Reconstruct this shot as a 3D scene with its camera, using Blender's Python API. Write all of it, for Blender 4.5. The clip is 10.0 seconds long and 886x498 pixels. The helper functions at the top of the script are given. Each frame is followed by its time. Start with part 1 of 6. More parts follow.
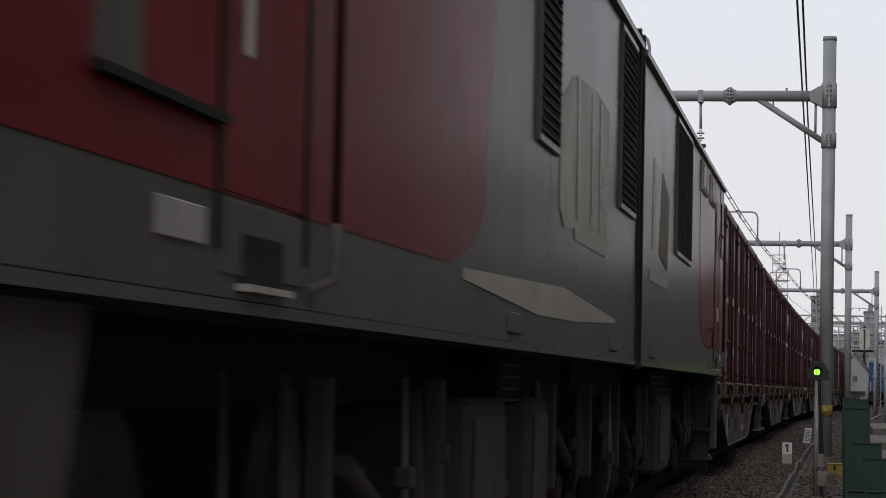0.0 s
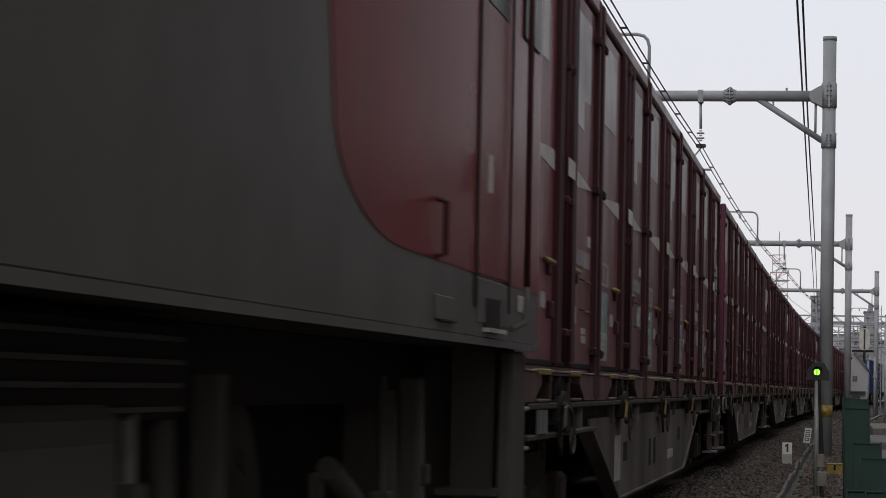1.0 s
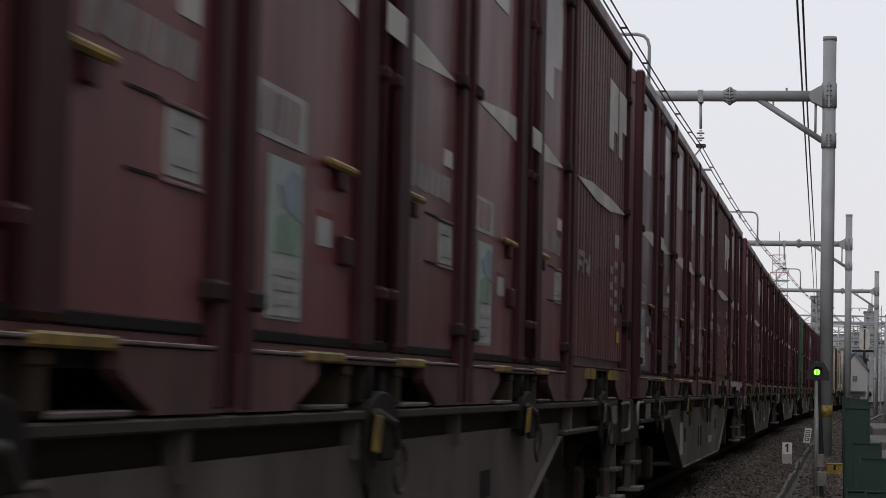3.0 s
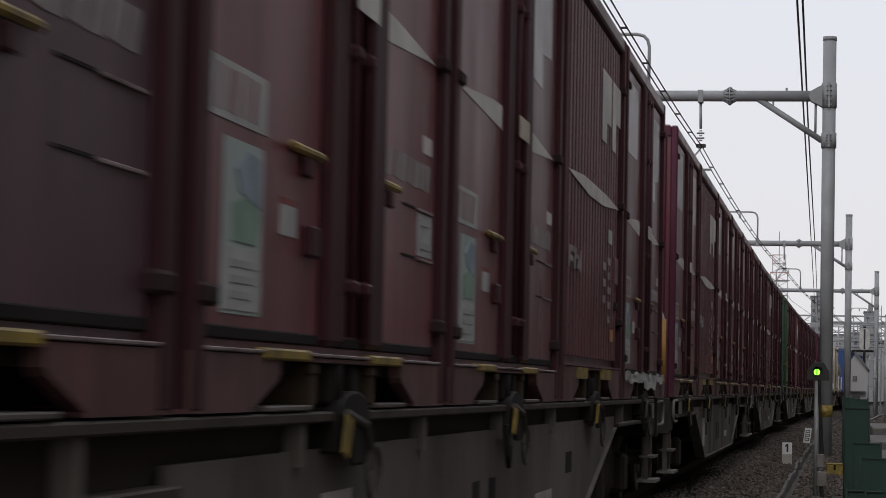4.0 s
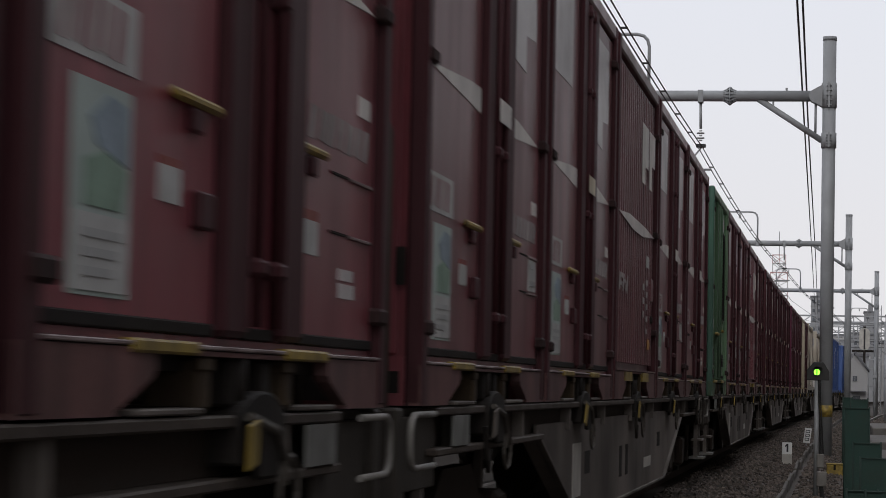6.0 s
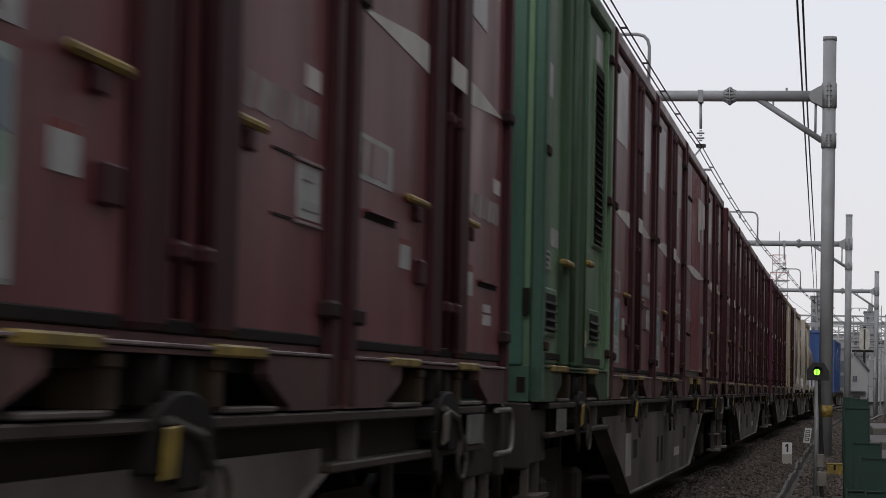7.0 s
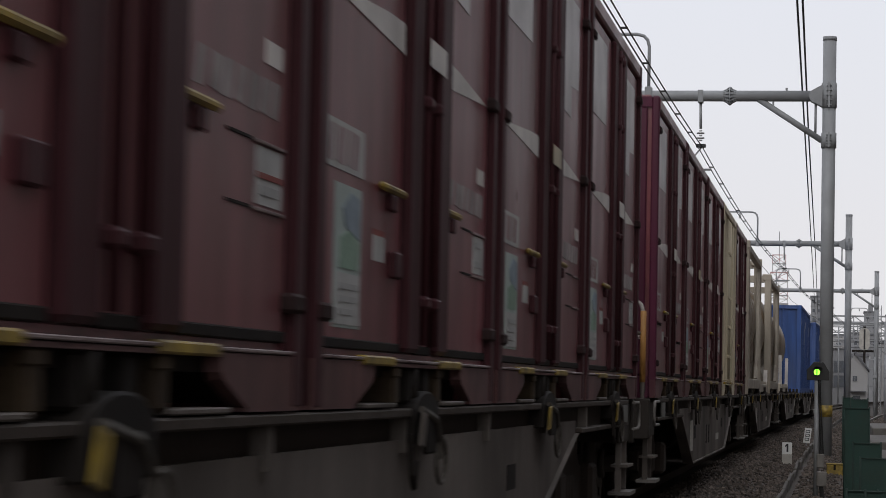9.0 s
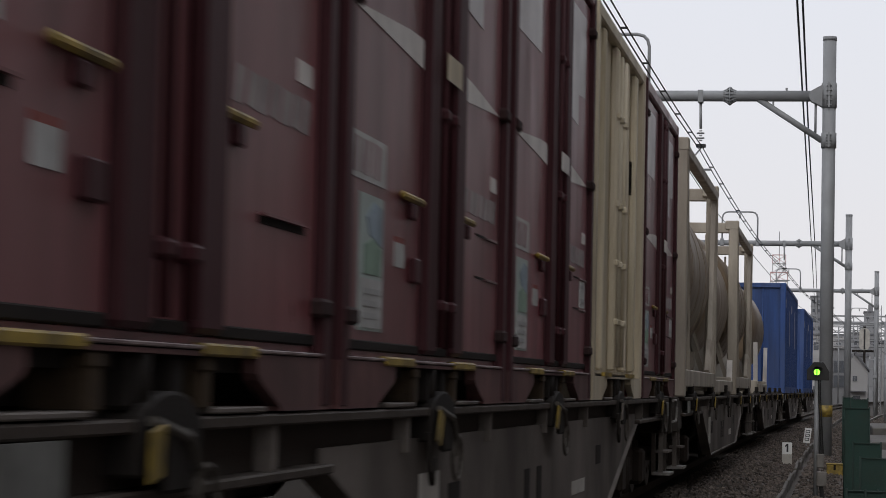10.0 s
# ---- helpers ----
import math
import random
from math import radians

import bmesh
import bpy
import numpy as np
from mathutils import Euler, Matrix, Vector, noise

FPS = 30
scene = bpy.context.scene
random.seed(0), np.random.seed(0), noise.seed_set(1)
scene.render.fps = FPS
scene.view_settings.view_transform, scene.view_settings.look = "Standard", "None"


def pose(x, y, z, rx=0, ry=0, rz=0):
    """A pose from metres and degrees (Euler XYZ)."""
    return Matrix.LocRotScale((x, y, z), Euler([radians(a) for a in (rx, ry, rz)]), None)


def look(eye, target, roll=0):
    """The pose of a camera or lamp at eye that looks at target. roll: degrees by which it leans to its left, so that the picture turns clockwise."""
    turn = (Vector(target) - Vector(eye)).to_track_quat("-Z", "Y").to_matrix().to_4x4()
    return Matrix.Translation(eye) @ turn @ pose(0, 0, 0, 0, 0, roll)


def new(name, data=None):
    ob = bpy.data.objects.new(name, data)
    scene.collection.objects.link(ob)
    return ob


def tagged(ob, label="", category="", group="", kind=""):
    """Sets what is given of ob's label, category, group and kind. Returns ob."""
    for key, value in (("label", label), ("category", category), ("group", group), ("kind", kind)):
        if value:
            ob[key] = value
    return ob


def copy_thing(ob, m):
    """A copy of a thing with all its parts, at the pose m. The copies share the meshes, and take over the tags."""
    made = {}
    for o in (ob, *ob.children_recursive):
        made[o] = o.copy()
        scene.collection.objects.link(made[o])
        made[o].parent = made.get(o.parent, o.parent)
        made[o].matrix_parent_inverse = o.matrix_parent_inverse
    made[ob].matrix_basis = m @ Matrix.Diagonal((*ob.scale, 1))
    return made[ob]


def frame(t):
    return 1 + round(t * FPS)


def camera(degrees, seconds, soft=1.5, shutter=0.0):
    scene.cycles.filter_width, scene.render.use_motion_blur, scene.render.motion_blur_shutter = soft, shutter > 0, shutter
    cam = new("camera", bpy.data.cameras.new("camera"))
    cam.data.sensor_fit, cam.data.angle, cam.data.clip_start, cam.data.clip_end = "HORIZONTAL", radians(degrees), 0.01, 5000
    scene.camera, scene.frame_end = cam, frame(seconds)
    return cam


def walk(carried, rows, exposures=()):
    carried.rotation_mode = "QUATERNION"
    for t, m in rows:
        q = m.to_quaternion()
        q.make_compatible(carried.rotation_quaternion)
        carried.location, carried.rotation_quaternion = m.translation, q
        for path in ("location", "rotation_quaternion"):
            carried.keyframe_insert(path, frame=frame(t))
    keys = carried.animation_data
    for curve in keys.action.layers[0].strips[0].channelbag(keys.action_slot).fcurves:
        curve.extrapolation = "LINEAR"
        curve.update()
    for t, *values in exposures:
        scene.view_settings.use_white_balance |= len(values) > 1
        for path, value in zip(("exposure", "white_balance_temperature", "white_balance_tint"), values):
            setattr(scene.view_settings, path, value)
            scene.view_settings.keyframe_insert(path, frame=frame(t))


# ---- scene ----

EYE = (0.0, 0.0, 1.08)          # metres; rail top is z = 0, the track runs along +y
TRACK_X = -2.725                # centre line of the track beside the camera
CURVE_FROM, CURVE = 40.0, 1.3e-4
SPEED, SLOWING = 16.861, 0.0062

cam = camera(20.513, 10.0, soft=0.7, shutter=0.2)
STAND = pose(*EYE, 90 + 3.136, -1.177, 9.201)
walk(cam, [(0.0, STAND), (10.0, STAND)])

# ---- world, light ----
world = bpy.data.worlds.new("overcast_sky")
scene.world = world
world.use_nodes = True
wn = world.node_tree
wn.nodes.clear()
w_out = wn.nodes.new("ShaderNodeOutputWorld")
w_bg = wn.nodes.new("ShaderNodeBackground")
w_sky = wn.nodes.new("ShaderNodeTexSky")
w_sky.sky_type, w_sky.sun_disc = "NISHITA", False
w_sky.sun_elevation, w_sky.sun_rotation = radians(37), radians(184)
w_sky.dust_density, w_sky.air_density = 4.0, 1.0
w_mix = wn.nodes.new("ShaderNodeMix")
w_mix.data_type = "RGBA"
w_mix.inputs[0].default_value = 0.93
w_co = wn.nodes.new("ShaderNodeTexCoord")
w_sep = wn.nodes.new("ShaderNodeSeparateXYZ")
w_up = wn.nodes.new("ShaderNodeMapRange")
w_up.inputs[1].default_value, w_up.inputs[2].default_value = 0.02, 0.22
w_cloud = wn.nodes.new("ShaderNodeMix")
w_cloud.data_type = "RGBA"
w_cloud.inputs[6].default_value = (8.35, 8.20, 8.45, 1)      # cloud layer near the horizon
w_cloud.inputs[7].default_value = (8.10, 8.35, 9.15, 1)      # a little bluer above
wn.links.new(w_co.outputs["Generated"], w_sep.inputs[0])
wn.links.new(w_sep.outputs[2], w_up.inputs[0])
wn.links.new(w_up.outputs[0], w_cloud.inputs[0])
wn.links.new(w_cloud.outputs[2], w_mix.inputs[7])
wn.links.new(w_sky.outputs[0], w_mix.inputs[6])
wn.links.new(w_mix.outputs[2], w_bg.inputs[0])
w_bg.inputs[1].default_value = 0.1
wn.links.new(w_bg.outputs[0], w_out.inputs[0])

sun_data = bpy.data.lights.new("sun", "SUN")
sun_data.energy, sun_data.angle, sun_data.color = 0.55, radians(30), (1.0, 0.97, 0.93)
sun = new("sun", sun_data)
sun.matrix_world = look((-3, -40, 30), (0, 0, 0))


# ---- materials ----
def material(name, color, rough=0.5, metal=0.0, vary=0.25, scale=3.0, grime=0.3, bump=0.15, grain=60.0, grime_color=(0.05, 0.042, 0.036), streak=1.0, spec=0.5, span=(0.12, 0.18), fade=0.0):
    """Painted or raw surface: colour that varies at two scales, grime in patches, fine relief."""
    m = bpy.data.materials.new(name)
    m.use_nodes = True
    nt = m.node_tree
    b = nt.nodes["Principled BSDF"]
    b.inputs["Metallic"].default_value = metal
    b.inputs["Specular IOR Level"].default_value = spec
    co = nt.nodes.new("ShaderNodeTexCoord")
    mp = nt.nodes.new("ShaderNodeMapping")
    mp.inputs["Scale"].default_value = (1, 1, streak)
    info = nt.nodes.new("ShaderNodeObjectInfo")
    off = nt.nodes.new("ShaderNodeVectorMath")
    off.operation = "ADD"
    shift = nt.nodes.new("ShaderNodeMath")
    shift.operation = "MULTIPLY"
    shift.inputs[1].default_value = 37.0
    nt.links.new(info.outputs["Random"], shift.inputs[0])
    nt.links.new(co.outputs["Object"], off.inputs[0])
    nt.links.new(shift.outputs[0], off.inputs[1])
    nt.links.new(off.outputs[0], mp.inputs[0])
    big = nt.nodes.new("ShaderNodeTexNoise")
    big.inputs["Scale"].default_value, big.inputs["Detail"].default_value = scale, 5
    small = nt.nodes.new("ShaderNodeTexNoise")
    small.inputs["Scale"].default_value, small.inputs["Detail"].default_value = grain, 3
    for n in (big, small):
        nt.links.new(mp.outputs[0], n.inputs["Vector"])
    ramp = nt.nodes.new("ShaderNodeMapRange")
    ramp.inputs[1].default_value, ramp.inputs[2].default_value = 0.35, 0.68
    ramp.inputs[3].default_value, ramp.inputs[4].default_value = 0.0, grime
    nt.links.new(big.outputs[0], ramp.inputs[0])
    value = nt.nodes.new("ShaderNodeMapRange")
    value.inputs[3].default_value, value.inputs[4].default_value = 1 - vary, 1 + vary
    nt.links.new(small.outputs[0], value.inputs[0])
    if fade:
        tone = nt.nodes.new("ShaderNodeMapRange")
        tone.inputs[3].default_value, tone.inputs[4].default_value = 0.82, 1.18
        nt.links.new(info.outputs["Random"], tone.inputs[0])
        runs = nt.nodes.new("ShaderNodeTexNoise")
        runs.inputs["Scale"].default_value, runs.inputs["Detail"].default_value = 9.0, 4
        thin = nt.nodes.new("ShaderNodeMapping")
        thin.inputs["Scale"].default_value = (1, 1, 0.07)
        nt.links.new(off.outputs[0], thin.inputs[0])
        nt.links.new(thin.outputs[0], runs.inputs["Vector"])
        run_range = nt.nodes.new("ShaderNodeMapRange")
        run_range.inputs[1].default_value, run_range.inputs[2].default_value = 0.3, 0.7
        run_range.inputs[3].default_value, run_range.inputs[4].default_value = 0.72, 1.22
        nt.links.new(runs.outputs[0], run_range.inputs[0])
        both = nt.nodes.new("ShaderNodeMath")
        both.operation = "MULTIPLY"
        nt.links.new(tone.outputs[0], both.inputs[0])
        nt.links.new(run_range.outputs[0], both.inputs[1])
        last = nt.nodes.new("ShaderNodeMath")
        last.operation = "MULTIPLY"
        nt.links.new(value.outputs[0], last.inputs[0])
        nt.links.new(both.outputs[0], last.inputs[1])
        value = last
    hsv = nt.nodes.new("ShaderNodeHueSaturation")
    hsv.inputs["Color"].default_value = (*color, 1)
    nt.links.new(value.outputs[0], hsv.inputs["Value"])
    mix = nt.nodes.new("ShaderNodeMix")
    mix.data_type = "RGBA"
    mix.inputs[7].default_value = (*grime_color, 1)
    nt.links.new(ramp.outputs[0], mix.inputs[0])
    top = hsv.outputs[0]
    if fade:
        # paler patches for painted-in sheen and for fading, drawn out downwards
        pale = nt.nodes.new("ShaderNodeTexNoise")
        pale.inputs["Scale"].default_value, pale.inputs["Detail"].default_value = 1.1, 6
        nt.links.new(mp.outputs[0], pale.inputs["Vector"])
        much = nt.nodes.new("ShaderNodeMapRange")
        much.inputs[1].default_value, much.inputs[2].default_value = 0.42, 0.72
        much.inputs[3].default_value, much.inputs[4].default_value = 0.0, fade
        nt.links.new(pale.outputs[0], much.inputs[0])
        bleach = nt.nodes.new("ShaderNodeMix")
        bleach.data_type = "RGBA"
        grey = sum(color) / 3
        bleach.inputs[7].default_value = (*(c * 1.1 + grey * 0.75 for c in color), 1)
        nt.links.new(much.outputs[0], bleach.inputs[0])
        nt.links.new(top, bleach.inputs[6])
        top = bleach.outputs[2]
    nt.links.new(top, mix.inputs[6])
    nt.links.new(mix.outputs[2], b.inputs["Base Color"])
    rr = nt.nodes.new("ShaderNodeMapRange")
    rr.inputs[3].default_value, rr.inputs[4].default_value = max(0.05, rough - span[0]), min(1, rough + span[1])
    nt.links.new(big.outputs[0], rr.inputs[0])
    nt.links.new(rr.outputs[0], b.inputs["Roughness"])
    if bump:
        bp = nt.nodes.new("ShaderNodeBump")
        bp.inputs["Strength"].default_value, bp.inputs["Distance"].default_value = bump, 0.01
        nt.links.new(small.outputs[0], bp.inputs["Height"])
        nt.links.new(bp.outputs[0], b.inputs["Normal"])
    return m


def vary_by_island(m, low=0.45, high=1.9):
    """Loose pieces joined in one mesh each get their own brightness."""
    nt = m.node_tree
    geo = nt.nodes.new("ShaderNodeNewGeometry")
    rng_node = nt.nodes.new("ShaderNodeMapRange")
    rng_node.inputs[3].default_value, rng_node.inputs[4].default_value = low, high
    nt.links.new(geo.outputs["Random Per Island"], rng_node.inputs[0])
    b = nt.nodes["Principled BSDF"]
    src = b.inputs["Base Color"].links[0].from_socket
    hsv = nt.nodes.new("ShaderNodeHueSaturation")
    nt.links.new(rng_node.outputs[0], hsv.inputs["Value"])
    nt.links.new(src, hsv.inputs["Color"])
    nt.links.new(hsv.outputs[0], b.inputs["Base Color"])


def glow(name, color, strength):
    m = bpy.data.materials.new(name)
    m.use_nodes = True
    b = m.node_tree.nodes["Principled BSDF"]
    b.inputs["Base Color"].default_value = (*color, 1)
    b.inputs["Emission Color"].default_value = (*color, 1)
    b.inputs["Emission Strength"].default_value = strength
    return m


WINE = material("wine_paint", (0.205, 0.042, 0.053), 0.31, vary=0.32, grime=0.35, bump=0.05, streak=0.25, grime_color=(0.05, 0.026, 0.024), spec=0.6, fade=0.5)
WINE_RED = material("red_wine_paint", (0.232, 0.037, 0.053), 0.31, vary=0.3, grime=0.3, bump=0.05, streak=0.25, grime_color=(0.05, 0.02, 0.02), spec=0.6, fade=0.35)
WINE_BROWN = material("brown_wine_paint", (0.194, 0.051, 0.058), 0.31, vary=0.32, grime=0.4, bump=0.05, streak=0.25, grime_color=(0.055, 0.032, 0.028), spec=0.6, fade=0.5)
WINE_UMBER = material("umber_wine_paint", (0.140, 0.046, 0.052), 0.34, vary=0.32, grime=0.4, bump=0.05, streak=0.25, grime_color=(0.05, 0.03, 0.028), spec=0.5, fade=0.45)
WINE_VIOLET = material("violet_wine_paint", (0.118, 0.045, 0.066), 0.31, vary=0.3, grime=0.4, bump=0.05, streak=0.25, fade=0.55, spec=0.6)
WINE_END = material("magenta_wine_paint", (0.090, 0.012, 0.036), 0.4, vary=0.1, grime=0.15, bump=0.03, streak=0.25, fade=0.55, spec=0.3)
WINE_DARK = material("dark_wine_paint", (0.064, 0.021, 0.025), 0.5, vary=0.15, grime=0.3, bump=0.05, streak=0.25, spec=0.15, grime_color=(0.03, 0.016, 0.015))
GRIMY = material("sooty_wine_paint", (0.034, 0.022, 0.021), 0.7, vary=0.2, grime=0.6, bump=0.05, scale=5, spec=0.1, grime_color=(0.06, 0.03, 0.03))
BOARD = material("dirty_pale_board", (0.20, 0.20, 0.185), 0.6, vary=0.1, grime=0.5, bump=0.0, scale=5, spec=0.2)
# Cream tank colour turned brown for the shade on the vessels.
SHADED_TANK = material("shaded_tank_cream", (0.25, 0.185, 0.120), 0.4, vary=0.1, grime=0.5, bump=0.02, streak=0.3, fade=0.4, grime_color=(0.09, 0.06, 0.04))
OILY_SHADE = material("oily_shaded_ballast", (0.034, 0.028, 0.023), 0.9, vary=0.4, grime=0.4, bump=0.7, scale=1.5, grain=22, spec=0.1)
SOILED_GREEN = material("soiled_green_paint", (0.085, 0.125, 0.075), 0.65, vary=0.2, grime=0.7, bump=0.1, scale=2.2, spec=0.15, grime_color=(0.024, 0.020, 0.017))
GREEN_DARK = material("dark_green_post_paint", (0.075, 0.140, 0.078), 0.55, vary=0.2, grime=0.4, bump=0.05, streak=0.25, spec=0.2)
SOILED = material("soiled_wine_paint", (0.150, 0.068, 0.064), 0.55, vary=0.25, grime=0.6, bump=0.1, scale=2.2, spec=0.25, fade=0.4, grime_color=(0.045, 0.030, 0.028))
OCHRE = material("rusty_ochre_frame", (0.062, 0.042, 0.024), 0.7, vary=0.3, grime=0.7, bump=0.2, scale=7, spec=0.15, grime_color=(0.025, 0.018, 0.014))
EDGE = material("worn_sill_edge", (0.30, 0.235, 0.225), 0.5, vary=0.35, grime=0.8, bump=0.1, scale=4.0, spec=0.3, grime_color=(0.09, 0.05, 0.05))
SEAL = material("door_seal_rubber", (0.018, 0.015, 0.014), 0.8, vary=0.3, grime=0.4, bump=0.1, spec=0.1)
YELLOWED = material("yellowed_card", (0.36, 0.33, 0.15), 0.5, vary=0.15, grime=0.35, bump=0.0, scale=5.0)
FRAME = material("soiled_cream_frame", (0.42, 0.37, 0.30), 0.5, vary=0.12, grime=0.5, bump=0.05, streak=0.25, grime_color=(0.09, 0.065, 0.045))
TROUGH = material("dark_trough_concrete", (0.15, 0.138, 0.125), 0.9, vary=0.2, grime=0.5, bump=0.3, scale=2.0, grain=30)
CARD_BLUE = material("card_blue", (0.31, 0.39, 0.45), 0.5, vary=0.3, grime=0.35, bump=0.0, scale=6.0)
CARD_INK = material("card_blue_green", (0.27, 0.40, 0.30), 0.5, vary=0.3, grime=0.3, bump=0.0, scale=6.0)
GREEN = material("green_container_paint", (0.132, 0.245, 0.126), 0.42, vary=0.25, grime=0.35, bump=0.05, streak=0.25, fade=0.55, spec=0.4)
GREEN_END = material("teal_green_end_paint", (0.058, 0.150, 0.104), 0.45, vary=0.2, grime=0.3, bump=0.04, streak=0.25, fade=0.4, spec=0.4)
BEIGE = material("beige_container_paint", (0.56, 0.48, 0.33), 0.5, vary=0.1, grime=0.35, bump=0.05, streak=0.25, grime_color=(0.16, 0.12, 0.08), fade=0.55)
BLUE = material("blue_container_paint", (0.021, 0.072, 0.25), 0.45, vary=0.1, grime=0.2, bump=0.05, streak=0.25, fade=0.55)
MARK = material("off_white_marking", (0.78, 0.73, 0.68), 0.5, vary=0.1, grime=0.3, bump=0.03)
LOGO = material("worn_grey_marking", (0.62, 0.575, 0.56), 0.32, vary=0.15, grime=0.35, bump=0.03, scale=2.0)
FADED = material("faded_grey_print", (0.37, 0.33, 0.32), 0.5, vary=0.2, grime=0.45, bump=0.0, scale=5.0)
PLATE = material("white_label_plate", (0.52, 0.52, 0.50), 0.5, vary=0.06, grime=0.35, bump=0.0, scale=7.0, grime_color=(0.16, 0.15, 0.13))
POCKET = material("pale_green_card", (0.42, 0.50, 0.46), 0.4, vary=0.05, grime=0.3, bump=0.0, scale=4.0, grime_color=(0.2, 0.22, 0.2))
CASE = material("dark_case_paint", (0.088, 0.077, 0.065), 0.6, vary=0.2, grime=0.5, bump=0.1, spec=0.2)
PRINT = material("dark_print", (0.03, 0.03, 0.035), 0.6, vary=0.1, grime=0.1, bump=0.0)
RED_TAG = material("red_tag", (0.26, 0.06, 0.05), 0.5, vary=0.05, grime=0.1, bump=0.0)
ORANGE = material("orange_tag", (0.55, 0.27, 0.07), 0.5, vary=0.05, grime=0.25, bump=0.0)
YELLOW = material("yellow_paint", (0.38, 0.26, 0.035), 0.5, vary=0.15, grime=0.75, bump=0.05, scale=9.0)
# Near black for greasy parts and for shade painted into openings.
DARK = material("dark_grease_and_shade", (0.012, 0.0095, 0.008), 0.7, vary=0.3, grime=0.4, bump=0.2, spec=0.15)
STEEL = material("grimy_wagon_steel", (0.178, 0.153, 0.134), 0.62, vary=0.2, grime=0.8, bump=0.1, scale=1.0, streak=0.7, grime_color=(0.040, 0.032, 0.027), spec=0.18)
FLANGE = material("rusty_brown_flange", (0.066, 0.051, 0.041), 0.65, vary=0.3, grime=0.5, bump=0.2, scale=4.0, spec=0.2, grime_color=(0.025, 0.02, 0.017))
END_STEEL = material("dark_wagon_end", (0.050, 0.043, 0.036), 0.65, vary=0.25, grime=0.6, bump=0.1, spec=0.15)
BOGIE = material("brown_bogie_iron", (0.036, 0.026, 0.020), 0.75, vary=0.3, grime=0.5, bump=0.3, spec=0.15)
TREAD = material("wheel_steel", (0.16, 0.14, 0.125), 0.5, metal=0.6, vary=0.2, grime=0.5, bump=0.1)
LIGHT_PAINT = material("light_grey_paint", (0.52, 0.49, 0.44), 0.5, vary=0.1, grime=0.35, bump=0.03)
TARP = material("silver_tarp", (0.62, 0.62, 0.60), 0.35, vary=0.1, grime=0.2, bump=0.3, grain=20)
LOCO_GREY = material("loco_grey_paint", (0.128, 0.117, 0.106), 0.2, vary=0.16, grime=0.2, bump=0.12, scale=1.2, spec=0.022, span=(0.03, 0.03), grain=2.2)
LOCO_RED = material("loco_red_paint", (0.215, 0.015, 0.021), 0.2, vary=0.18, grime=0.25, bump=0.12, scale=1.2, spec=0.02, span=(0.03, 0.03), grain=2.2)
LOCO_WHITE = material("loco_white_marking", (0.51, 0.48, 0.39), 0.35, vary=0.04, grime=0.12, bump=0.0)
GOLD = material("gold_marking", (0.17, 0.135, 0.070), 0.4, vary=0.1, grime=0.2, bump=0.0)
GALV = material("galvanised_steel", (0.30, 0.308, 0.315), 0.55, metal=0.05, vary=0.12, grime=0.25, bump=0.04, scale=1.5)
WIRE = material("weathered_wire", (0.035, 0.035, 0.038), 0.6, metal=0.3, vary=0.1, bump=0.0)
PORCELAIN = material("grey_porcelain", (0.5, 0.5, 0.5), 0.3, vary=0.05, grime=0.3, bump=0.0)
RAIL = material("rail_steel", (0.26, 0.23, 0.20), 0.35, metal=0.7, vary=0.15, grime=0.3, bump=0.05)
# Rust brown, made darker for the shade below the train.
SHADED_RUST = material("shaded_rusty_rail", (0.050, 0.034, 0.025), 0.8, vary=0.25, grime=0.3, bump=0.2, spec=0.2)
CONCRETE = material("old_concrete", (0.14, 0.130, 0.118), 0.85, vary=0.15, grime=0.45, bump=0.3, grain=40)
BALLAST = material("ballast_stone", (0.070, 0.057, 0.048), 0.9, vary=0.35, grime=0.4, bump=0.6, scale=1.2, grain=25)
STONE = material("loose_stone", (0.086, 0.068, 0.056), 0.9, vary=0.4, grime=0.35, bump=0.4, grain=30)
vary_by_island(STONE)
SIGNAL_BLACK = material("signal_black", (0.012, 0.012, 0.012), 0.5, vary=0.1, bump=0.0)
SIGN_WHITE = material("sign_white", (0.86, 0.86, 0.84), 0.5, vary=0.03, grime=0.15, bump=0.0)
SIGN_GREY = material("sign_grey", (0.42, 0.42, 0.41), 0.5, vary=0.03, grime=0.2, bump=0.0)
LOOP_GREY = material("worn_grey_rail_paint", (0.22, 0.205, 0.185), 0.55, vary=0.15, grime=0.5, bump=0.05, scale=5)
POST_GREEN = material("dark_green_post", (0.006, 0.030, 0.022), 0.7, vary=0.2, grime=0.3, bump=0.1)
NET_GREEN = material("green_net", (0.010, 0.052, 0.038), 0.6, vary=0.2, grime=0.3, bump=0.2, scale=5, grain=80)
FAR_GREY = material("far_concrete", (0.26, 0.262, 0.27), 0.8, vary=0.1, grime=0.25, bump=0.0, scale=0.15, grain=1.5)
FAR_WHITE = material("far_white_wall", (0.40, 0.39, 0.385), 0.8, vary=0.08, grime=0.25, bump=0.0, scale=0.2, grain=1.5)
FAR_GLASS = material("far_window_glass", (0.10, 0.11, 0.125), 0.2, vary=0.2, bump=0.0)
FAR_ROOF = material("far_roof", (0.15, 0.15, 0.16), 0.8, vary=0.1, bump=0.0)
# Mast red paled in its colour for the distance haze.
HAZED_RED = material("hazed_mast_red", (0.46, 0.25, 0.25), 0.7, vary=0.05, bump=0.0)
RUBBER = material("black_rubber", (0.02, 0.02, 0.02), 0.8, bump=0.0, spec=0.15)
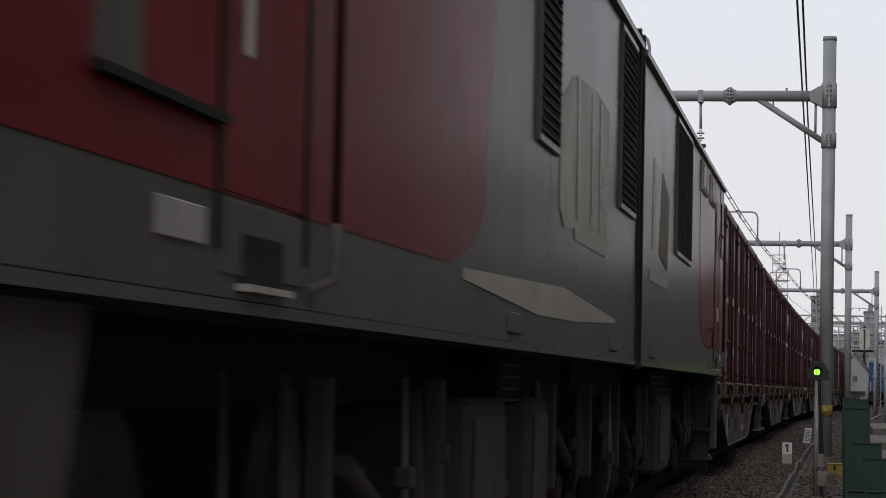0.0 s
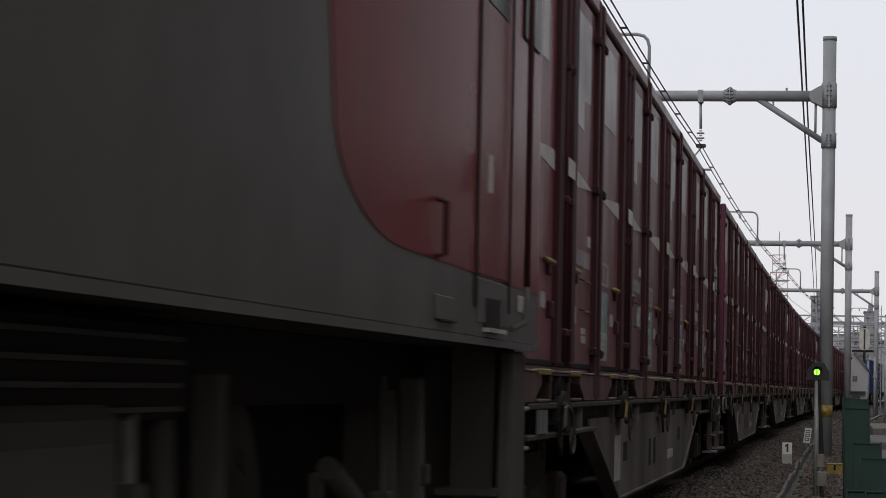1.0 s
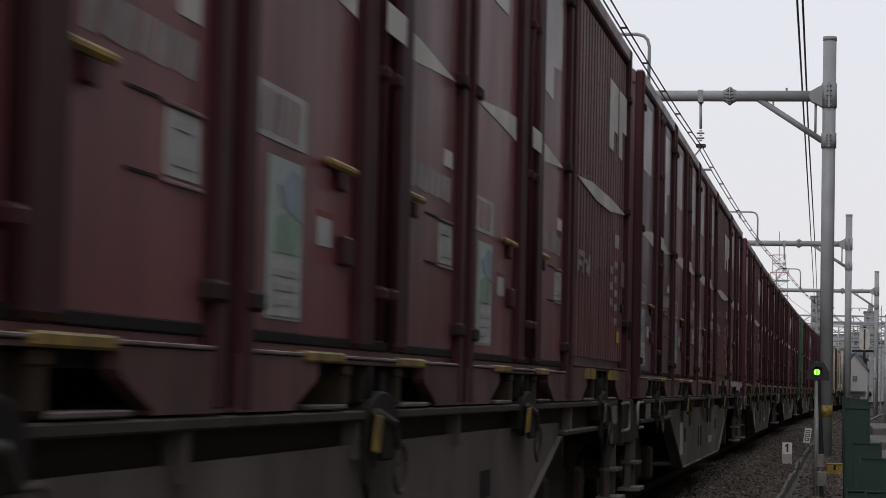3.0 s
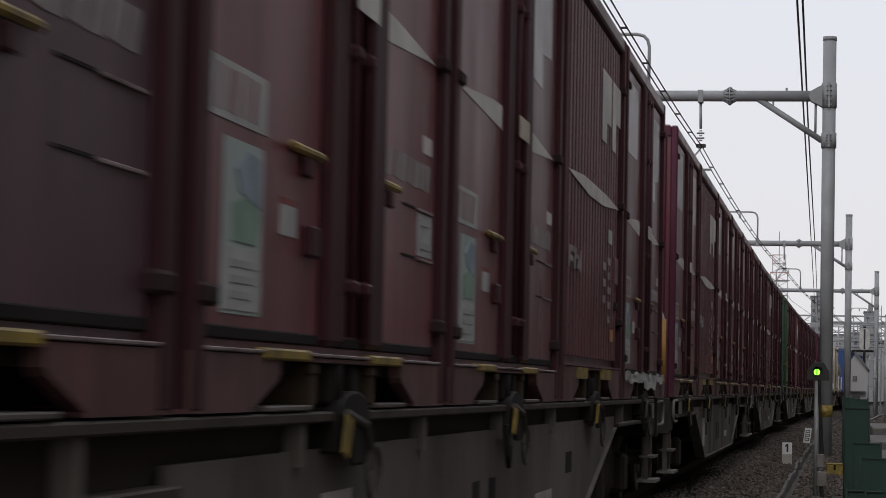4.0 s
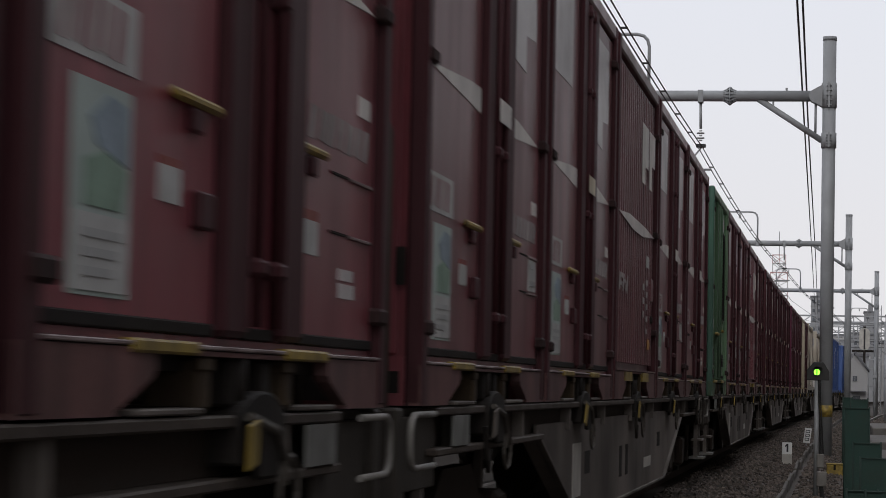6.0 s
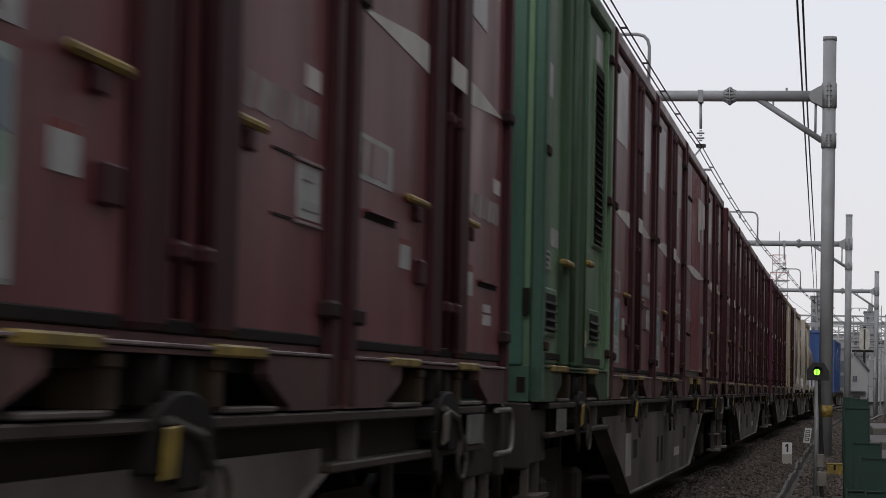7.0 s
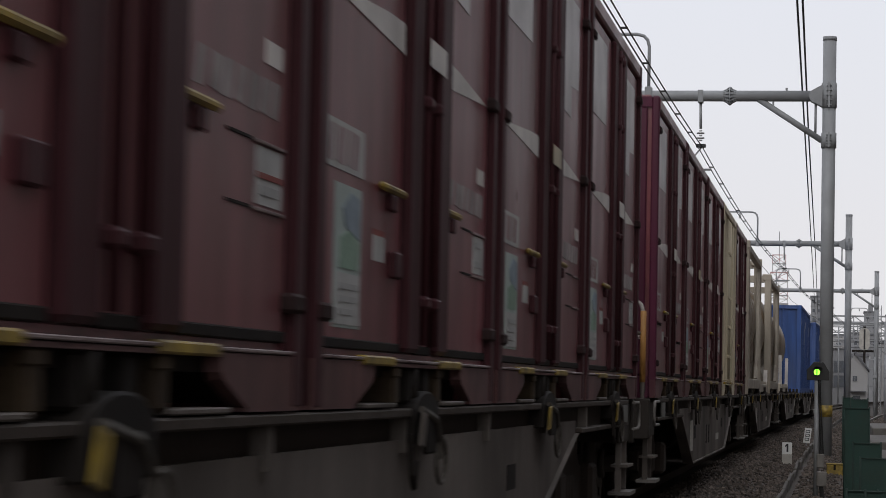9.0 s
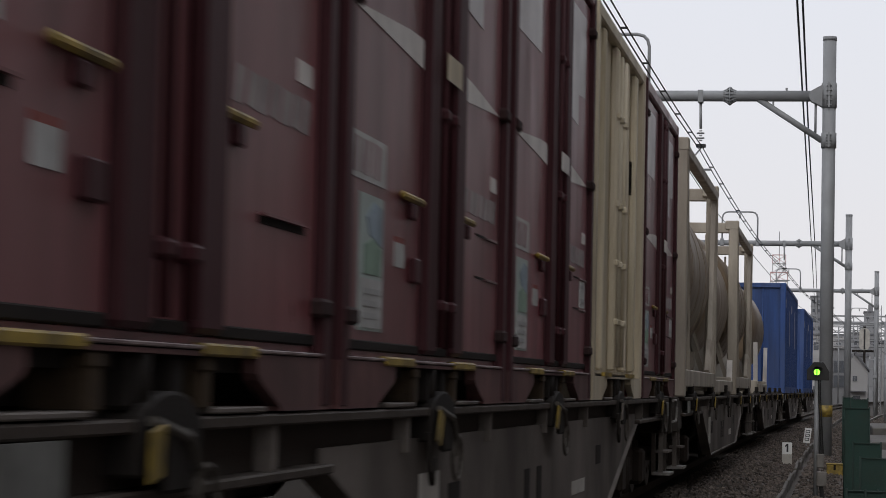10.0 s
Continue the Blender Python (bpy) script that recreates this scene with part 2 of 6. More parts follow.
GLASS = material("dark_cab_glass", (0.012, 0.013, 0.015), 0.2, vary=0.05, grime=0.1, bump=0.0, spec=0.02)
SHADE_WALL = material("unseen_shade_wall", (0.165, 0.142, 0.128), 0.9, vary=0.1, grime=0.4, bump=0.2)
DARK_SHADE_WALL = material("unseen_dark_shade_wall", (0.055, 0.048, 0.043), 0.9, vary=0.15, grime=0.4, bump=0.2)
LAMP_GREEN = glow("green_led", (0.30, 1.0, 0.06), 2.2)


# ---- mesh helpers ----
def box(bm, x0, x1, y0, y1, z0, z1):
    vs = [bm.verts.new(p) for p in ((x0, y0, z0), (x1, y0, z0), (x1, y1, z0), (x0, y1, z0), (x0, y0, z1), (x1, y0, z1), (x1, y1, z1), (x0, y1, z1))]
    for f in ((3, 2, 1, 0), (4, 5, 6, 7), (0, 1, 5, 4), (1, 2, 6, 5), (2, 3, 7, 6), (3, 0, 4, 7)):
        bm.faces.new([vs[i] for i in f])
    return bm


def boxes(*rows):
    bm = bmesh.new()
    for r in rows:
        box(bm, *r)
    return bm


def bevelled(bm, width=0.012, segments=1):
    bmesh.ops.bevel(bm, geom=bm.edges[:], offset=width, segments=segments, affect="EDGES", clamp_overlap=True)
    return bm


def prism(bm, outline, axis, a, b):
    """An outline of (p, q) pairs drawn out along the axis from a to b. x: (y, z); y: (x, z); z: (x, y)."""
    def at(p, q, h):
        return {"x": (h, p, q), "y": (p, h, q), "z": (p, q, h)}[axis]
    lo = [bm.verts.new(at(p, q, a)) for p, q in outline]
    hi = [bm.verts.new(at(p, q, b)) for p, q in outline]
    n = len(outline)
    bm.faces.new(lo[::-1])
    bm.faces.new(hi)
    for i in range(n):
        bm.faces.new((lo[i], lo[(i + 1) % n], hi[(i + 1) % n], hi[i]))
    bmesh.ops.recalc_face_normals(bm, faces=bm.faces[:])
    return bm


def tube(bm, points, radius, sides=8, cap=True, radius_end=None):
    """A round bar through the points."""
    pts = [Vector(p) for p in points]
    rings = []
    d = (pts[1] - pts[0]).normalized()
    side = d.cross(Vector((0, 0, 1)) if abs(d.z) < 0.9 else Vector((0, 1, 0))).normalized()
    for i, p in enumerate(pts):
        d = (pts[min(i + 1, len(pts) - 1)] - pts[max(i - 1, 0)]).normalized()
        side = (side - d * side.dot(d)).normalized()
        up = side.cross(d).normalized()
        r = radius if radius_end is None else radius + (radius_end - radius) * i / (len(pts) - 1)
        rings.append([bm.verts.new(p + r * (math.cos(a) * side + math.sin(a) * up)) for a in (2 * math.pi * k / sides for k in range(sides))])
    for r0, r1 in zip(rings, rings[1:]):
        for k in range(sides):
            f = bm.faces.new((r0[k], r0[(k + 1) % sides], r1[(k + 1) % sides], r1[k]))
            f.smooth = sides > 6
    if cap:
        bm.faces.new(rings[0][::-1])
        bm.faces.new(rings[-1])
    bmesh.ops.recalc_face_normals(bm, faces=bm.faces[:])
    return bm


def rod(points, radius, sides=8):
    return tube(bmesh.new(), points, radius, sides)


def part(name, bm, mat, parent=None, label="", at=None):
    me = bpy.data.meshes.new(name)
    bm.to_mesh(me)
    bm.free()
    me.materials.append(mat)
    ob = new(name, me)
    if parent is not None:
        ob.parent = parent
    if at is not None:
        ob.matrix_basis = at
    if label:
        ob["label"] = label
    return ob


def thing(name, label, category, group="", kind="", at=None):
    ob = new(name)
    ob.empty_display_size = 0.2
    if at is not None:
        ob.matrix_basis = at
    return tagged(ob, label, category, group, kind)


def again(ob, m=None):
    """The same part once more, on the same mesh."""
    o = ob.copy()
    scene.collection.objects.link(o)
    o.parent = ob.parent
    if m is not None:
        o.matrix_basis = m
    return o


def track_x(y):
    return TRACK_X + CURVE * max(0.0, y - CURVE_FROM) ** 2


def track_turn(y):
    return -math.degrees(math.atan(2 * CURVE * max(0.0, y - CURVE_FROM)))


# ---- ground and track ----
def strip(name, offsets, ys, mat, thickness=0.0, follow=True, parent=None):
    """A sheet of cross-section offsets (x from the track centre, z), drawn out along the line."""
    bm = bmesh.new()
    rows = [[bm.verts.new(((track_x(y) if follow else TRACK_X) + dx, y, z)) for dx, z in offsets] for y in ys]
    for a, b in zip(rows, rows[1:]):
        for k in range(len(offsets) - 1):
            bm.faces.new((a[k], a[k + 1], b[k + 1], b[k]))
    bmesh.ops.recalc_face_normals(bm, faces=bm.faces[:])
    return part(name, bm, mat, parent)


YS = [-40, -20, -10] + [k * 4 for k in range(0, 75)] + [340, 420]
ground = bmesh.new()
box(ground, -2500, 2500, -2500, 2500, -1.6, -0.62)
tagged(part("ground", ground, CONCRETE), "flat grey ground round the railway", "ground", kind="structure")
bed = strip("ballast_bed", [(-6.5, -0.6), (-2.6, -0.5), (-1.9, -0.13), (-0.6, -0.10), (0.6, -0.10), (1.32, -0.14), (1.70, -0.33), (2.9, -0.42), (4.2, -0.46), (7.5, -0.5), (9.5, -0.6)], YS, BALLAST)
# Oil stain and the train's shade share one dark ballast colour.
shaded_bed = strip("track_bed", [(-1.5, -0.122), (-0.6, -0.092), (0.6, -0.092), (1.28, -0.126), (1.36, -0.150)], YS, OILY_SHADE)
# Far strip coloured dark for the shade seen beneath the train.
west = strip("track_bed_west", [(-7.2, -0.44), (-2.7, -0.44), (-2.0, -0.11), (-1.51, -0.11)], YS, OILY_SHADE)
tagged(west, "ballast on the far side of the track, darkened for shade", "ballast", kind="structure")
tagged(shaded_bed, "oil-stained ballast between and beside the rails, darkened for shade", "ballast", kind="structure")
tagged(bed, "grey-brown ballast bed of the railway track", "ballast", kind="structure")

# stones: a few shapes scattered, dense where they can be seen one by one
rng = random.Random(4)


def stones(name, count, y0, y1, dx0, dx1, size):
    verts, faces = [], []
    for _ in range(count):
        y = y0 + (y1 - y0) * rng.random() ** 1.3
        dx = rng.uniform(dx0, dx1)
        if 1.93 < dx < 2.10 or (dx > 2.2 and rng.random() < 0.45):
            continue
        prof = [(0.7, -0.11), (1.2, -0.13), (1.32, -0.14), (1.70, -0.33), (2.9, -0.42), (4.2, -0.46)]
        z = prof[0][1]
        for (a, za), (b, zb) in zip(prof, prof[1:]):
            if a <= dx <= b:
                z = za + (zb - za) * (dx - a) / (b - a)
        r = size * rng.uniform(0.5, 1.25)
        m = Euler((rng.uniform(0, 6), rng.uniform(0, 6), rng.uniform(0, 6))).to_matrix()
        n0 = len(verts)
        for v in ((1, 0, 0), (-0.9, 0.2, 0), (0, 0.8, 0.1), (0.1, -0.9, 0), (0.1, 0, 0.7), (0, 0.1, -0.7)):
            p = m @ Vector([c * r * rng.uniform(0.75, 1.2) for c in v])
            verts.append((track_x(y) + dx + p.x, y + p.y, z + p.z * 0.8 + r * 0.25))
        faces += [tuple(n0 + i for i in f) for f in ((0, 2, 4), (2, 1, 4), (1, 3, 4), (3, 0, 4), (2, 0, 5), (1, 2, 5), (3, 1, 5), (0, 3, 5))]
    me = bpy.data.meshes.new(name)
    me.from_pydata(verts, [], faces)
    me.materials.append(STONE)
    ob = new(name, me)
    return tagged(ob, "loose grey-brown ballast stones beside the track", "ballast stones", kind="stuff")


stones("ballast_stones", 30000, 14, 75, 0.75, 4.1, 0.042)
stones("ballast_stones", 3000, -8, 14, 0.75, 4.1, 0.042)
stones("ballast_stones", 9000, 75, 150, 0.9, 4.1, 0.06)

rail_profile = [(-0.065, -0.15), (0.065, -0.15), (0.02, -0.12), (0.012, -0.04), (0.034, -0.03), (0.032, 0.0), (-0.032, 0.0), (-0.034, -0.03), (-0.012, -0.04), (-0.02, -0.12)]
for s in (-0.567, 0.567):
    bm = bmesh.new()
    rows = [[bm.verts.new((track_x(y) + s + dx, y, z)) for dx, z in rail_profile] for y in YS]
    for a, b in zip(rows, rows[1:]):
        for k in range(len(rail_profile)):
            bm.faces.new((a[k], a[(k + 1) % len(rail_profile)], b[(k + 1) % len(rail_profile)], b[k]))
    bm.faces.new(rows[0])
    bm.faces.new(rows[-1][::-1])
    bmesh.ops.recalc_face_normals(bm, faces=bm.faces[:])
    tagged(part("rail", bm, SHADED_RUST), "rusty steel rail, darkened for shade, on concrete sleepers", "rail", "rails of the track", kind="structure")
sleeper = tagged(part("sleeper", bevelled(boxes((-1.0, 1.0, -0.12, 0.12, -0.30, -0.145)), 0.015), CONCRETE, at=pose(TRACK_X, 6, 0)), "grey concrete sleeper in the ballast", "sleeper", "sleepers of the track", kind="structure")
for k in range(-60, 220):
    if k == 0:
        continue
    y = 6 + k * 0.66
    o = sleeper.copy()
    scene.collection.objects.link(o)
    o.matrix_basis = pose(track_x(y), y, 0, 0, 0, track_turn(y))
# a second track seen beyond the end of the train on the right of the curve
for s in (3.2, 4.27):
    bm = bmesh.new()
    ys = [92 + k * 6 for k in range(30)]
    rows = [[bm.verts.new((track_x(y) + s + 1.2e-4 * (y - 92) ** 2 + dx, y, z - 0.28)) for dx, z in rail_profile] for y in ys]
    for a, b in zip(rows, rows[1:]):
        for k in range(len(rail_profile)):
            bm.faces.new((a[k], a[(k + 1) % len(rail_profile)], b[(k + 1) % len(rail_profile)], b[k]))
    bmesh.ops.recalc_face_normals(bm, faces=bm.faces[:])
    tagged(part("rail", bm, RAIL), "shiny steel rail of a siding", "rail", "rails of the siding", kind="structure")

# cable trough along the line
trough = thing("cable_trough", "weathered concrete cable trough beside the track", "cable trough", kind="structure")
lid = part("trough_lid", bevelled(boxes((-0.022, 0.022, -0.99, 0.99, -0.5, -0.21)), 0.006), TROUGH, trough, at=pose(TRACK_X + 2.02, 12, 0))
for k in range(1, 55):
    y = 12 + k * 2
    again(lid, pose(track_x(y) + 2.02 + 0.010 * math.sin(k * 2.3), y, 0.020 * math.sin(k * 1.7), 0.5 * math.sin(k * 1.3), 5 + 3 * math.sin(k * 2.9), track_turn(y) + 0.25 * math.sin(k * 3.1)))


# ---- line-side equipment ----
POLES = ((-0.32, 55.7), (0.31, 112.0), (2.31, 164.4))


def catenary_mast(x, y, brace=True, band=False, hoop_at=(-4.05, -5.65), turn=0.0):
    m = thing("catenary_mast", "grey galvanised catenary mast with tubular beam", "catenary mast", "catenary masts along the line", at=pose(x, y, 0, 0, 0, turn))
    r = 0.150
    top = 9.08
    part("pole", rod([(0, 0, -0.6), (0, 0, top - 0.02)], r, 28), GALV, m)
    part("pole_cap", rod([(0, 0, top - 0.09), (0, 0, top)], r + 0.008, 28), GALV, m)
    for z in (7.74, 6.72):
        c = part("clamp", rod([(0, 0, z - 0.28 if z > 7 else z - 0.17), (0, 0, z + 0.28 if z > 7 else z + 0.17)], r + 0.022, 24), GALV, m)
        for k in range(5):
            zz = z + (-0.22 + k * 0.11 if z > 7 else -0.12 + k * 0.06)
            part("clamp_rib", bevelled(boxes((-0.06, 0.06, -r - 0.06, -r - 0.01, zz - 0.012, zz + 0.012)), 0.004), GALV, c)
        part("clamp_flange", boxes((-0.02, 0.02, -r - 0.075, -r, z - (0.28 if z > 7 else 0.17), z + (0.28 if z > 7 else 0.17))), GALV, c)
    zb = 7.73
    beam = part("beam", rod([(-r, 0, zb), (-7.6, 0, zb)], 0.125, 24), GALV, m)
    bm = bmesh.new()
    tube(bm, [(-2.12, 0, zb), (-2.20, 0, zb), (-2.26, 0, zb), (-2.34, 0, zb)], 0.14, 20)
    flange = part("beam_flange", bm, GALV, m, "ribbed flange joint")
    part("flange_plate", tube(bmesh.new(), [(-2.215, 0, zb), (-2.245, 0, zb)], 0.215, 20), GALV, flange)
    rib = part("flange_rib", prism(bmesh.new(), [(-2.08, 0.125), (-2.16, 0.165), (-2.215, 0.213), (-2.245, 0.213), (-2.30, 0.165), (-2.38, 0.125)], "y", -0.012, 0.012), GALV, flange, at=pose(0, 0, zb))
    for k in range(1, 14):
        again(rib, pose(0, 0, zb, 360 * k / 14))
    part("beam_bracket", prism(bmesh.new(), [(-r, zb + 0.25), (-0.40, zb + 0.11), (-0.46, zb - 0.02), (-0.40, zb - 0.13), (-r, zb - 0.25)], "y", -0.14, -0.12), GALV, m)
    part("beam_bracket", prism(bmesh.new(), [(-r, zb + 0.25), (-0.40, zb + 0.11), (-0.46, zb - 0.02), (-0.40, zb - 0.13), (-r, zb - 0.25)], "y", 0.12, 0.14), GALV, m)
    if brace:
        part("knee_brace", rod([(-r, 0, 6.72), (-1.60, 0, zb - 0.06)], 0.07, 14), GALV, m)
        part("knee_tie", rod([(-0.30, 0, 6.9), (-0.30, 0, zb - 0.1)], 0.028, 8), GALV, m)
        part("knee_tie", rod([(-1.25, 0, 7.44), (-1.25, 0, zb - 0.1)], 0.022, 8), GALV, m)
    # hanger with its insulator over the track
    d = part("drop_bracket", bevelled(boxes((-2.95, -2.83, -0.13, 0.13, zb - 0.16, zb + 0.13)), 0.01), GALV, m)
    part("drop_rod", rod([(-2.89, 0, zb - 0.14), (-2.88, 0, zb - 0.75)], 0.032, 8, ), GALV, m)
    for k, rr in enumerate((0.035, 0.085, 0.035, 0.085, 0.04)):
        z = zb - 0.78 - 0.055 * k
        part("insulator_shed", rod([(-2.88, 0, z), (-2.88, 0, z - 0.03)], rr, 14), PORCELAIN, m)
    part("wire_clamp", bevelled(boxes((-2.98, -2.76, -0.06, 0.06, 6.55, 6.63)), 0.01), WIRE, m)
    part("steady_arm", rod([(-2.86, 0, 6.55), (-3.1, 0, 6.25), (-3.25, 0, 5.95)], 0.02, 6), GALV, m)
    part("arm_tube", rod([(-2.62, 0, 6.05), (-3.3, 0, 6.04)], 0.026, 8), GALV, m)
    a, b = hoop_at
    z0, z1 = zb + 0.1, zb + 1.42
    h = [(a, 0, z0), (a, 0, z1 - 0.28), (a - 0.04, 0, z1 - 0.13), (a - 0.13, 0, z1 - 0.04), (a - 0.28, 0, z1), (b + 0.28, 0, z1), (b + 0.13, 0, z1 - 0.04), (b + 0.04, 0, z1 - 0.13), (b, 0, z1 - 0.28), (b, 0, z0)]
    part("beam_hoop", rod(h, 0.038, 10), GALV, m, "hooped pipe frame on the beam")
    for q in (a, b):
        part("hoop_clamp", bevelled(boxes((q - 0.08, q + 0.08, -0.15, 0.15, zb - 0.14, zb + 0.2)), 0.015), GALV, m)
    part("hoop_insulator", rod([((a + b) / 2, 0, z1), ((a + b) / 2, 0, z1 - 0.3)], 0.05, 10), PORCELAIN, m)
    part("beam_bolt", bevelled(boxes((-0.98, -0.93, -0.03, 0.03, zb + 0.13, zb + 0.19)), 0.006), GALV, m)
    if band:
        part("warning_band", rod([(0, 0, 0.50), (0, 0, 0.76)], r + 0.005, 28), YELLOW, m, "yellow warning band")
    return m


catenary_mast(*POLES[0], band=True, hoop_at=(-4.08, -5.7))
catenary_mast(*POLES[1], hoop_at=(-4.1, -5.7))
catenary_mast(*POLES[2], hoop_at=(-5.0, -6.6))
catenary_mast(6.6, 240.0, turn=-2)


def wire(points, radius, name, label, group=""):
    return tagged(part(name, rod(points, radius, 6), WIRE), label, "wire", group)


def sagging(p, q, sag, n=14):
    p, q = Vector(p), Vector(q)
    return [p.lerp(q, k / n) - Vector((0, 0, sag * 4 * (k / n) * (1 - k / n))) for k in range(n + 1)]


# twin messenger wires with spacers, and the contact wire under them
SUPPORT = [(-3.05, -2.0), (-3.20, 55.7), (-2.55, 112.0), (-0.9, 164.4), (2.6, 240.0)]
for off in (-0.05, 0.05):
    pts = []
    for (xa, ya), (xb, yb) in zip(SUPPORT, SUPPORT[1:]):
        pts += sagging((xa + off, ya, 6.55), (xb + off, yb, 6.55), 0.32)[:-1]
    pts.append(Vector((SUPPORT[-1][0] + off, SUPPORT[-1][1], 6.55)))
    wire(pts, 0.013, "messenger_wire", "dark stranded messenger wire over the track", "messenger wires")
pts = [Vector((x + 0.35, y, 5.12)) for x, y in SUPPORT]
wire(pts, 0.009, "contact_wire", "thin dark contact wire over the track")
for (xa, ya), (xb, yb) in zip(SUPPORT, SUPPORT[1:]):
    n = 14
    for k in range(1, n):
        f = k / n
        z = 6.55 - 0.32 * 4 * f * (1 - f)
        x, y = xa + (xb - xa) * f, ya + (yb - ya) * f
        if y < 14:
            continue
        tagged(part("wire_spacer", bevelled(boxes((x - 0.062, x + 0.062, y - 0.018, y + 0.018, z - 0.012, z + 0.018)), 0.006), WIRE), "small dark clamp between the messenger wires", "wire spacer", "messenger wire spacers")
# feeder cables that come over from the right-hand side
for near, far in ((-0.58, -4.62), (-0.48, -4.28)):
    mid = (near + far) / 2
    wire([Vector((near, 18, 8.25)), Vector((near - 0.27, 44.4, 8.13)), Vector((near - 0.45, 66.7, 8.13)), Vector((near - (0.94 if near < -0.5 else 0.86), 127.7, 8.13)), Vector((near - (1.82 if near < -0.5 else 1.68), 234.5, 8.13)), Vector((far, 499, 8.13))], 0.021, "feeder_cable", "dark feeder cable strung along the masts", "feeder cables")


def signal():
    s = thing("line_signal", "small black hooded signal with a green lamp on a grey post", "signal", at=pose(-0.305, 34.0, 0))
    part("post", rod([(-0.01, 0.03, -0.5), (-0.01, 0.03, 1.3)], 0.033, 12), GALV, s)
    shape = [(-0.148, 1.225), (0.155, 1.225), (0.155, 1.345), (0.075, 1.475), (-0.055, 1.475), (-0.148, 1.365)]
    part("backboard", bevelled(prism(bmesh.new(), shape, "y", -0.02, 0.03), 0.006), SIGNAL_BLACK, s)
    hood = [(-0.06, 1.40), (-0.03, 1.425), (0.03, 1.425), (0.06, 1.40), (0.06, 1.39), (0.028, 1.413), (-0.028, 1.413), (-0.06, 1.39)]
    part("hood", prism(bmesh.new(), hood, "y", -0.13, -0.02), SIGNAL_BLACK, s)
    part("lens_ring", rod([(-0.012, -0.035, 1.335), (-0.012, -0.02, 1.335)], 0.055, 24), SIGNAL_BLACK, s)
    part("green_lens", rod([(-0.012, -0.042, 1.335), (-0.012, -0.036, 1.335)], 0.042, 24), LAMP_GREEN, s, "lit green lens")
    part("lens_bar", boxes((-0.019, -0.005, -0.05, -0.043, 1.29, 1.38)), SIGNAL_BLACK, s)
    for dx in (0.02, 0.045):
        part("cable", rod([(dx - 0.01, -0.02, 1.23), (dx, -0.03, 0.9), (dx + 0.03, -0.05, 0.4), (dx + 0.05, -0.06, 0.05)], 0.009, 6), RUBBER, s)
    part("junction_box", bevelled(boxes((0.0, 0.10, -0.10, -0.01, 0.03, 0.22)), 0.01), LOOP_GREY, s, "grey junction box")
    part("junction_box", bevelled(boxes((0.0, 0.135, -0.12, -0.01, -0.22, -0.02)), 0.01), LOOP_GREY, s)
    part("conduit", rod([(0.06, -0.06, -0.2), (0.09, -0.08, -0.45), (0.12, -0.1, -0.5)], 0.03, 8), RUBBER, s)
    return s


signal()


def post_sign(x, y, w, z0, z1, text=None, tilt=0.0, name="distance_post"):
    s = thing(name, "small white and grey numbered post in the ballast" if text else "tilted white marker with dark unreadable print", "marker post", at=pose(x, y, 0, 0, tilt, 0))
    zm = z0 + (z1 - z0) * 0.55
    if text:
        part("white_half", bevelled(boxes((-w / 2, w / 2, -0.03, 0.03, zm - 0.03, z1)), 0.004), SIGN_WHITE, s)
        part("grey_half", bevelled(boxes((-w / 2 - 0.002, w / 2 + 0.002, -0.032, 0.032, z0 - 0.2, zm - 0.032)), 0.004), LIGHT_PAINT, s)
        part("numeral", prism(bmesh.new(), [(-0.01, zm + 0.01), (0.024, zm + 0.01), (0.024, zm + 0.165), (-0.004, zm + 0.165), (-0.045, zm + 0.125), (-0.04, zm + 0.105), (-0.01, zm + 0.118)], "y", -0.034, -0.0305), PRINT, s)
    else:
        part("panel", bevelled(boxes((-w / 2, w / 2, -0.02, 0.02, z0, z1)), 0.004), SIGN_WHITE, s)
        for k in range(3):
            z = z0 + 0.06 + k * 0.10
            part("print_bar", boxes((-0.055, 0.055, -0.024, -0.021, z, z + 0.015), (-0.055, 0.055, -0.024, -0.021, z + 0.055, z + 0.07), (-0.055, -0.04, -0.024, -0.021, z + 0.015, z + 0.055), (0.04, 0.055, -0.024, -0.021, z + 0.015, z + 0.055)), PRINT, s)
        part("stake", rod([(0, 0.03, z0 - 0.3), (0, 0.03, z1 - 0.1)], 0.02, 6), GALV, s)
    return s


post_sign(-0.98, 47.0, 0.185, -0.33, 0.09, "1")
post_sign(-0.80, 63.0, 0.17, -0.25, 0.13, None, 7)

# lineside clutter beside the mast foot
cab = thing("cable_box", "yellow painted cable box on the ground by the mast", "box", at=pose(-0.08, 44.0, -0.46))
part("case", bevelled(boxes((-0.14, 0.14, -0.12, 0.12, 0.0, 0.24)), 0.015), YELLOW, cab)
part("case_lid", bevelled(boxes((-0.15, 0.15, -0.13, 0.13, 0.24, 0.27)), 0.01), YELLOW, cab)
part("case_latch", boxes((-0.02, 0.02, -0.135, -0.12, 0.15, 0.24)), DARK, cab)

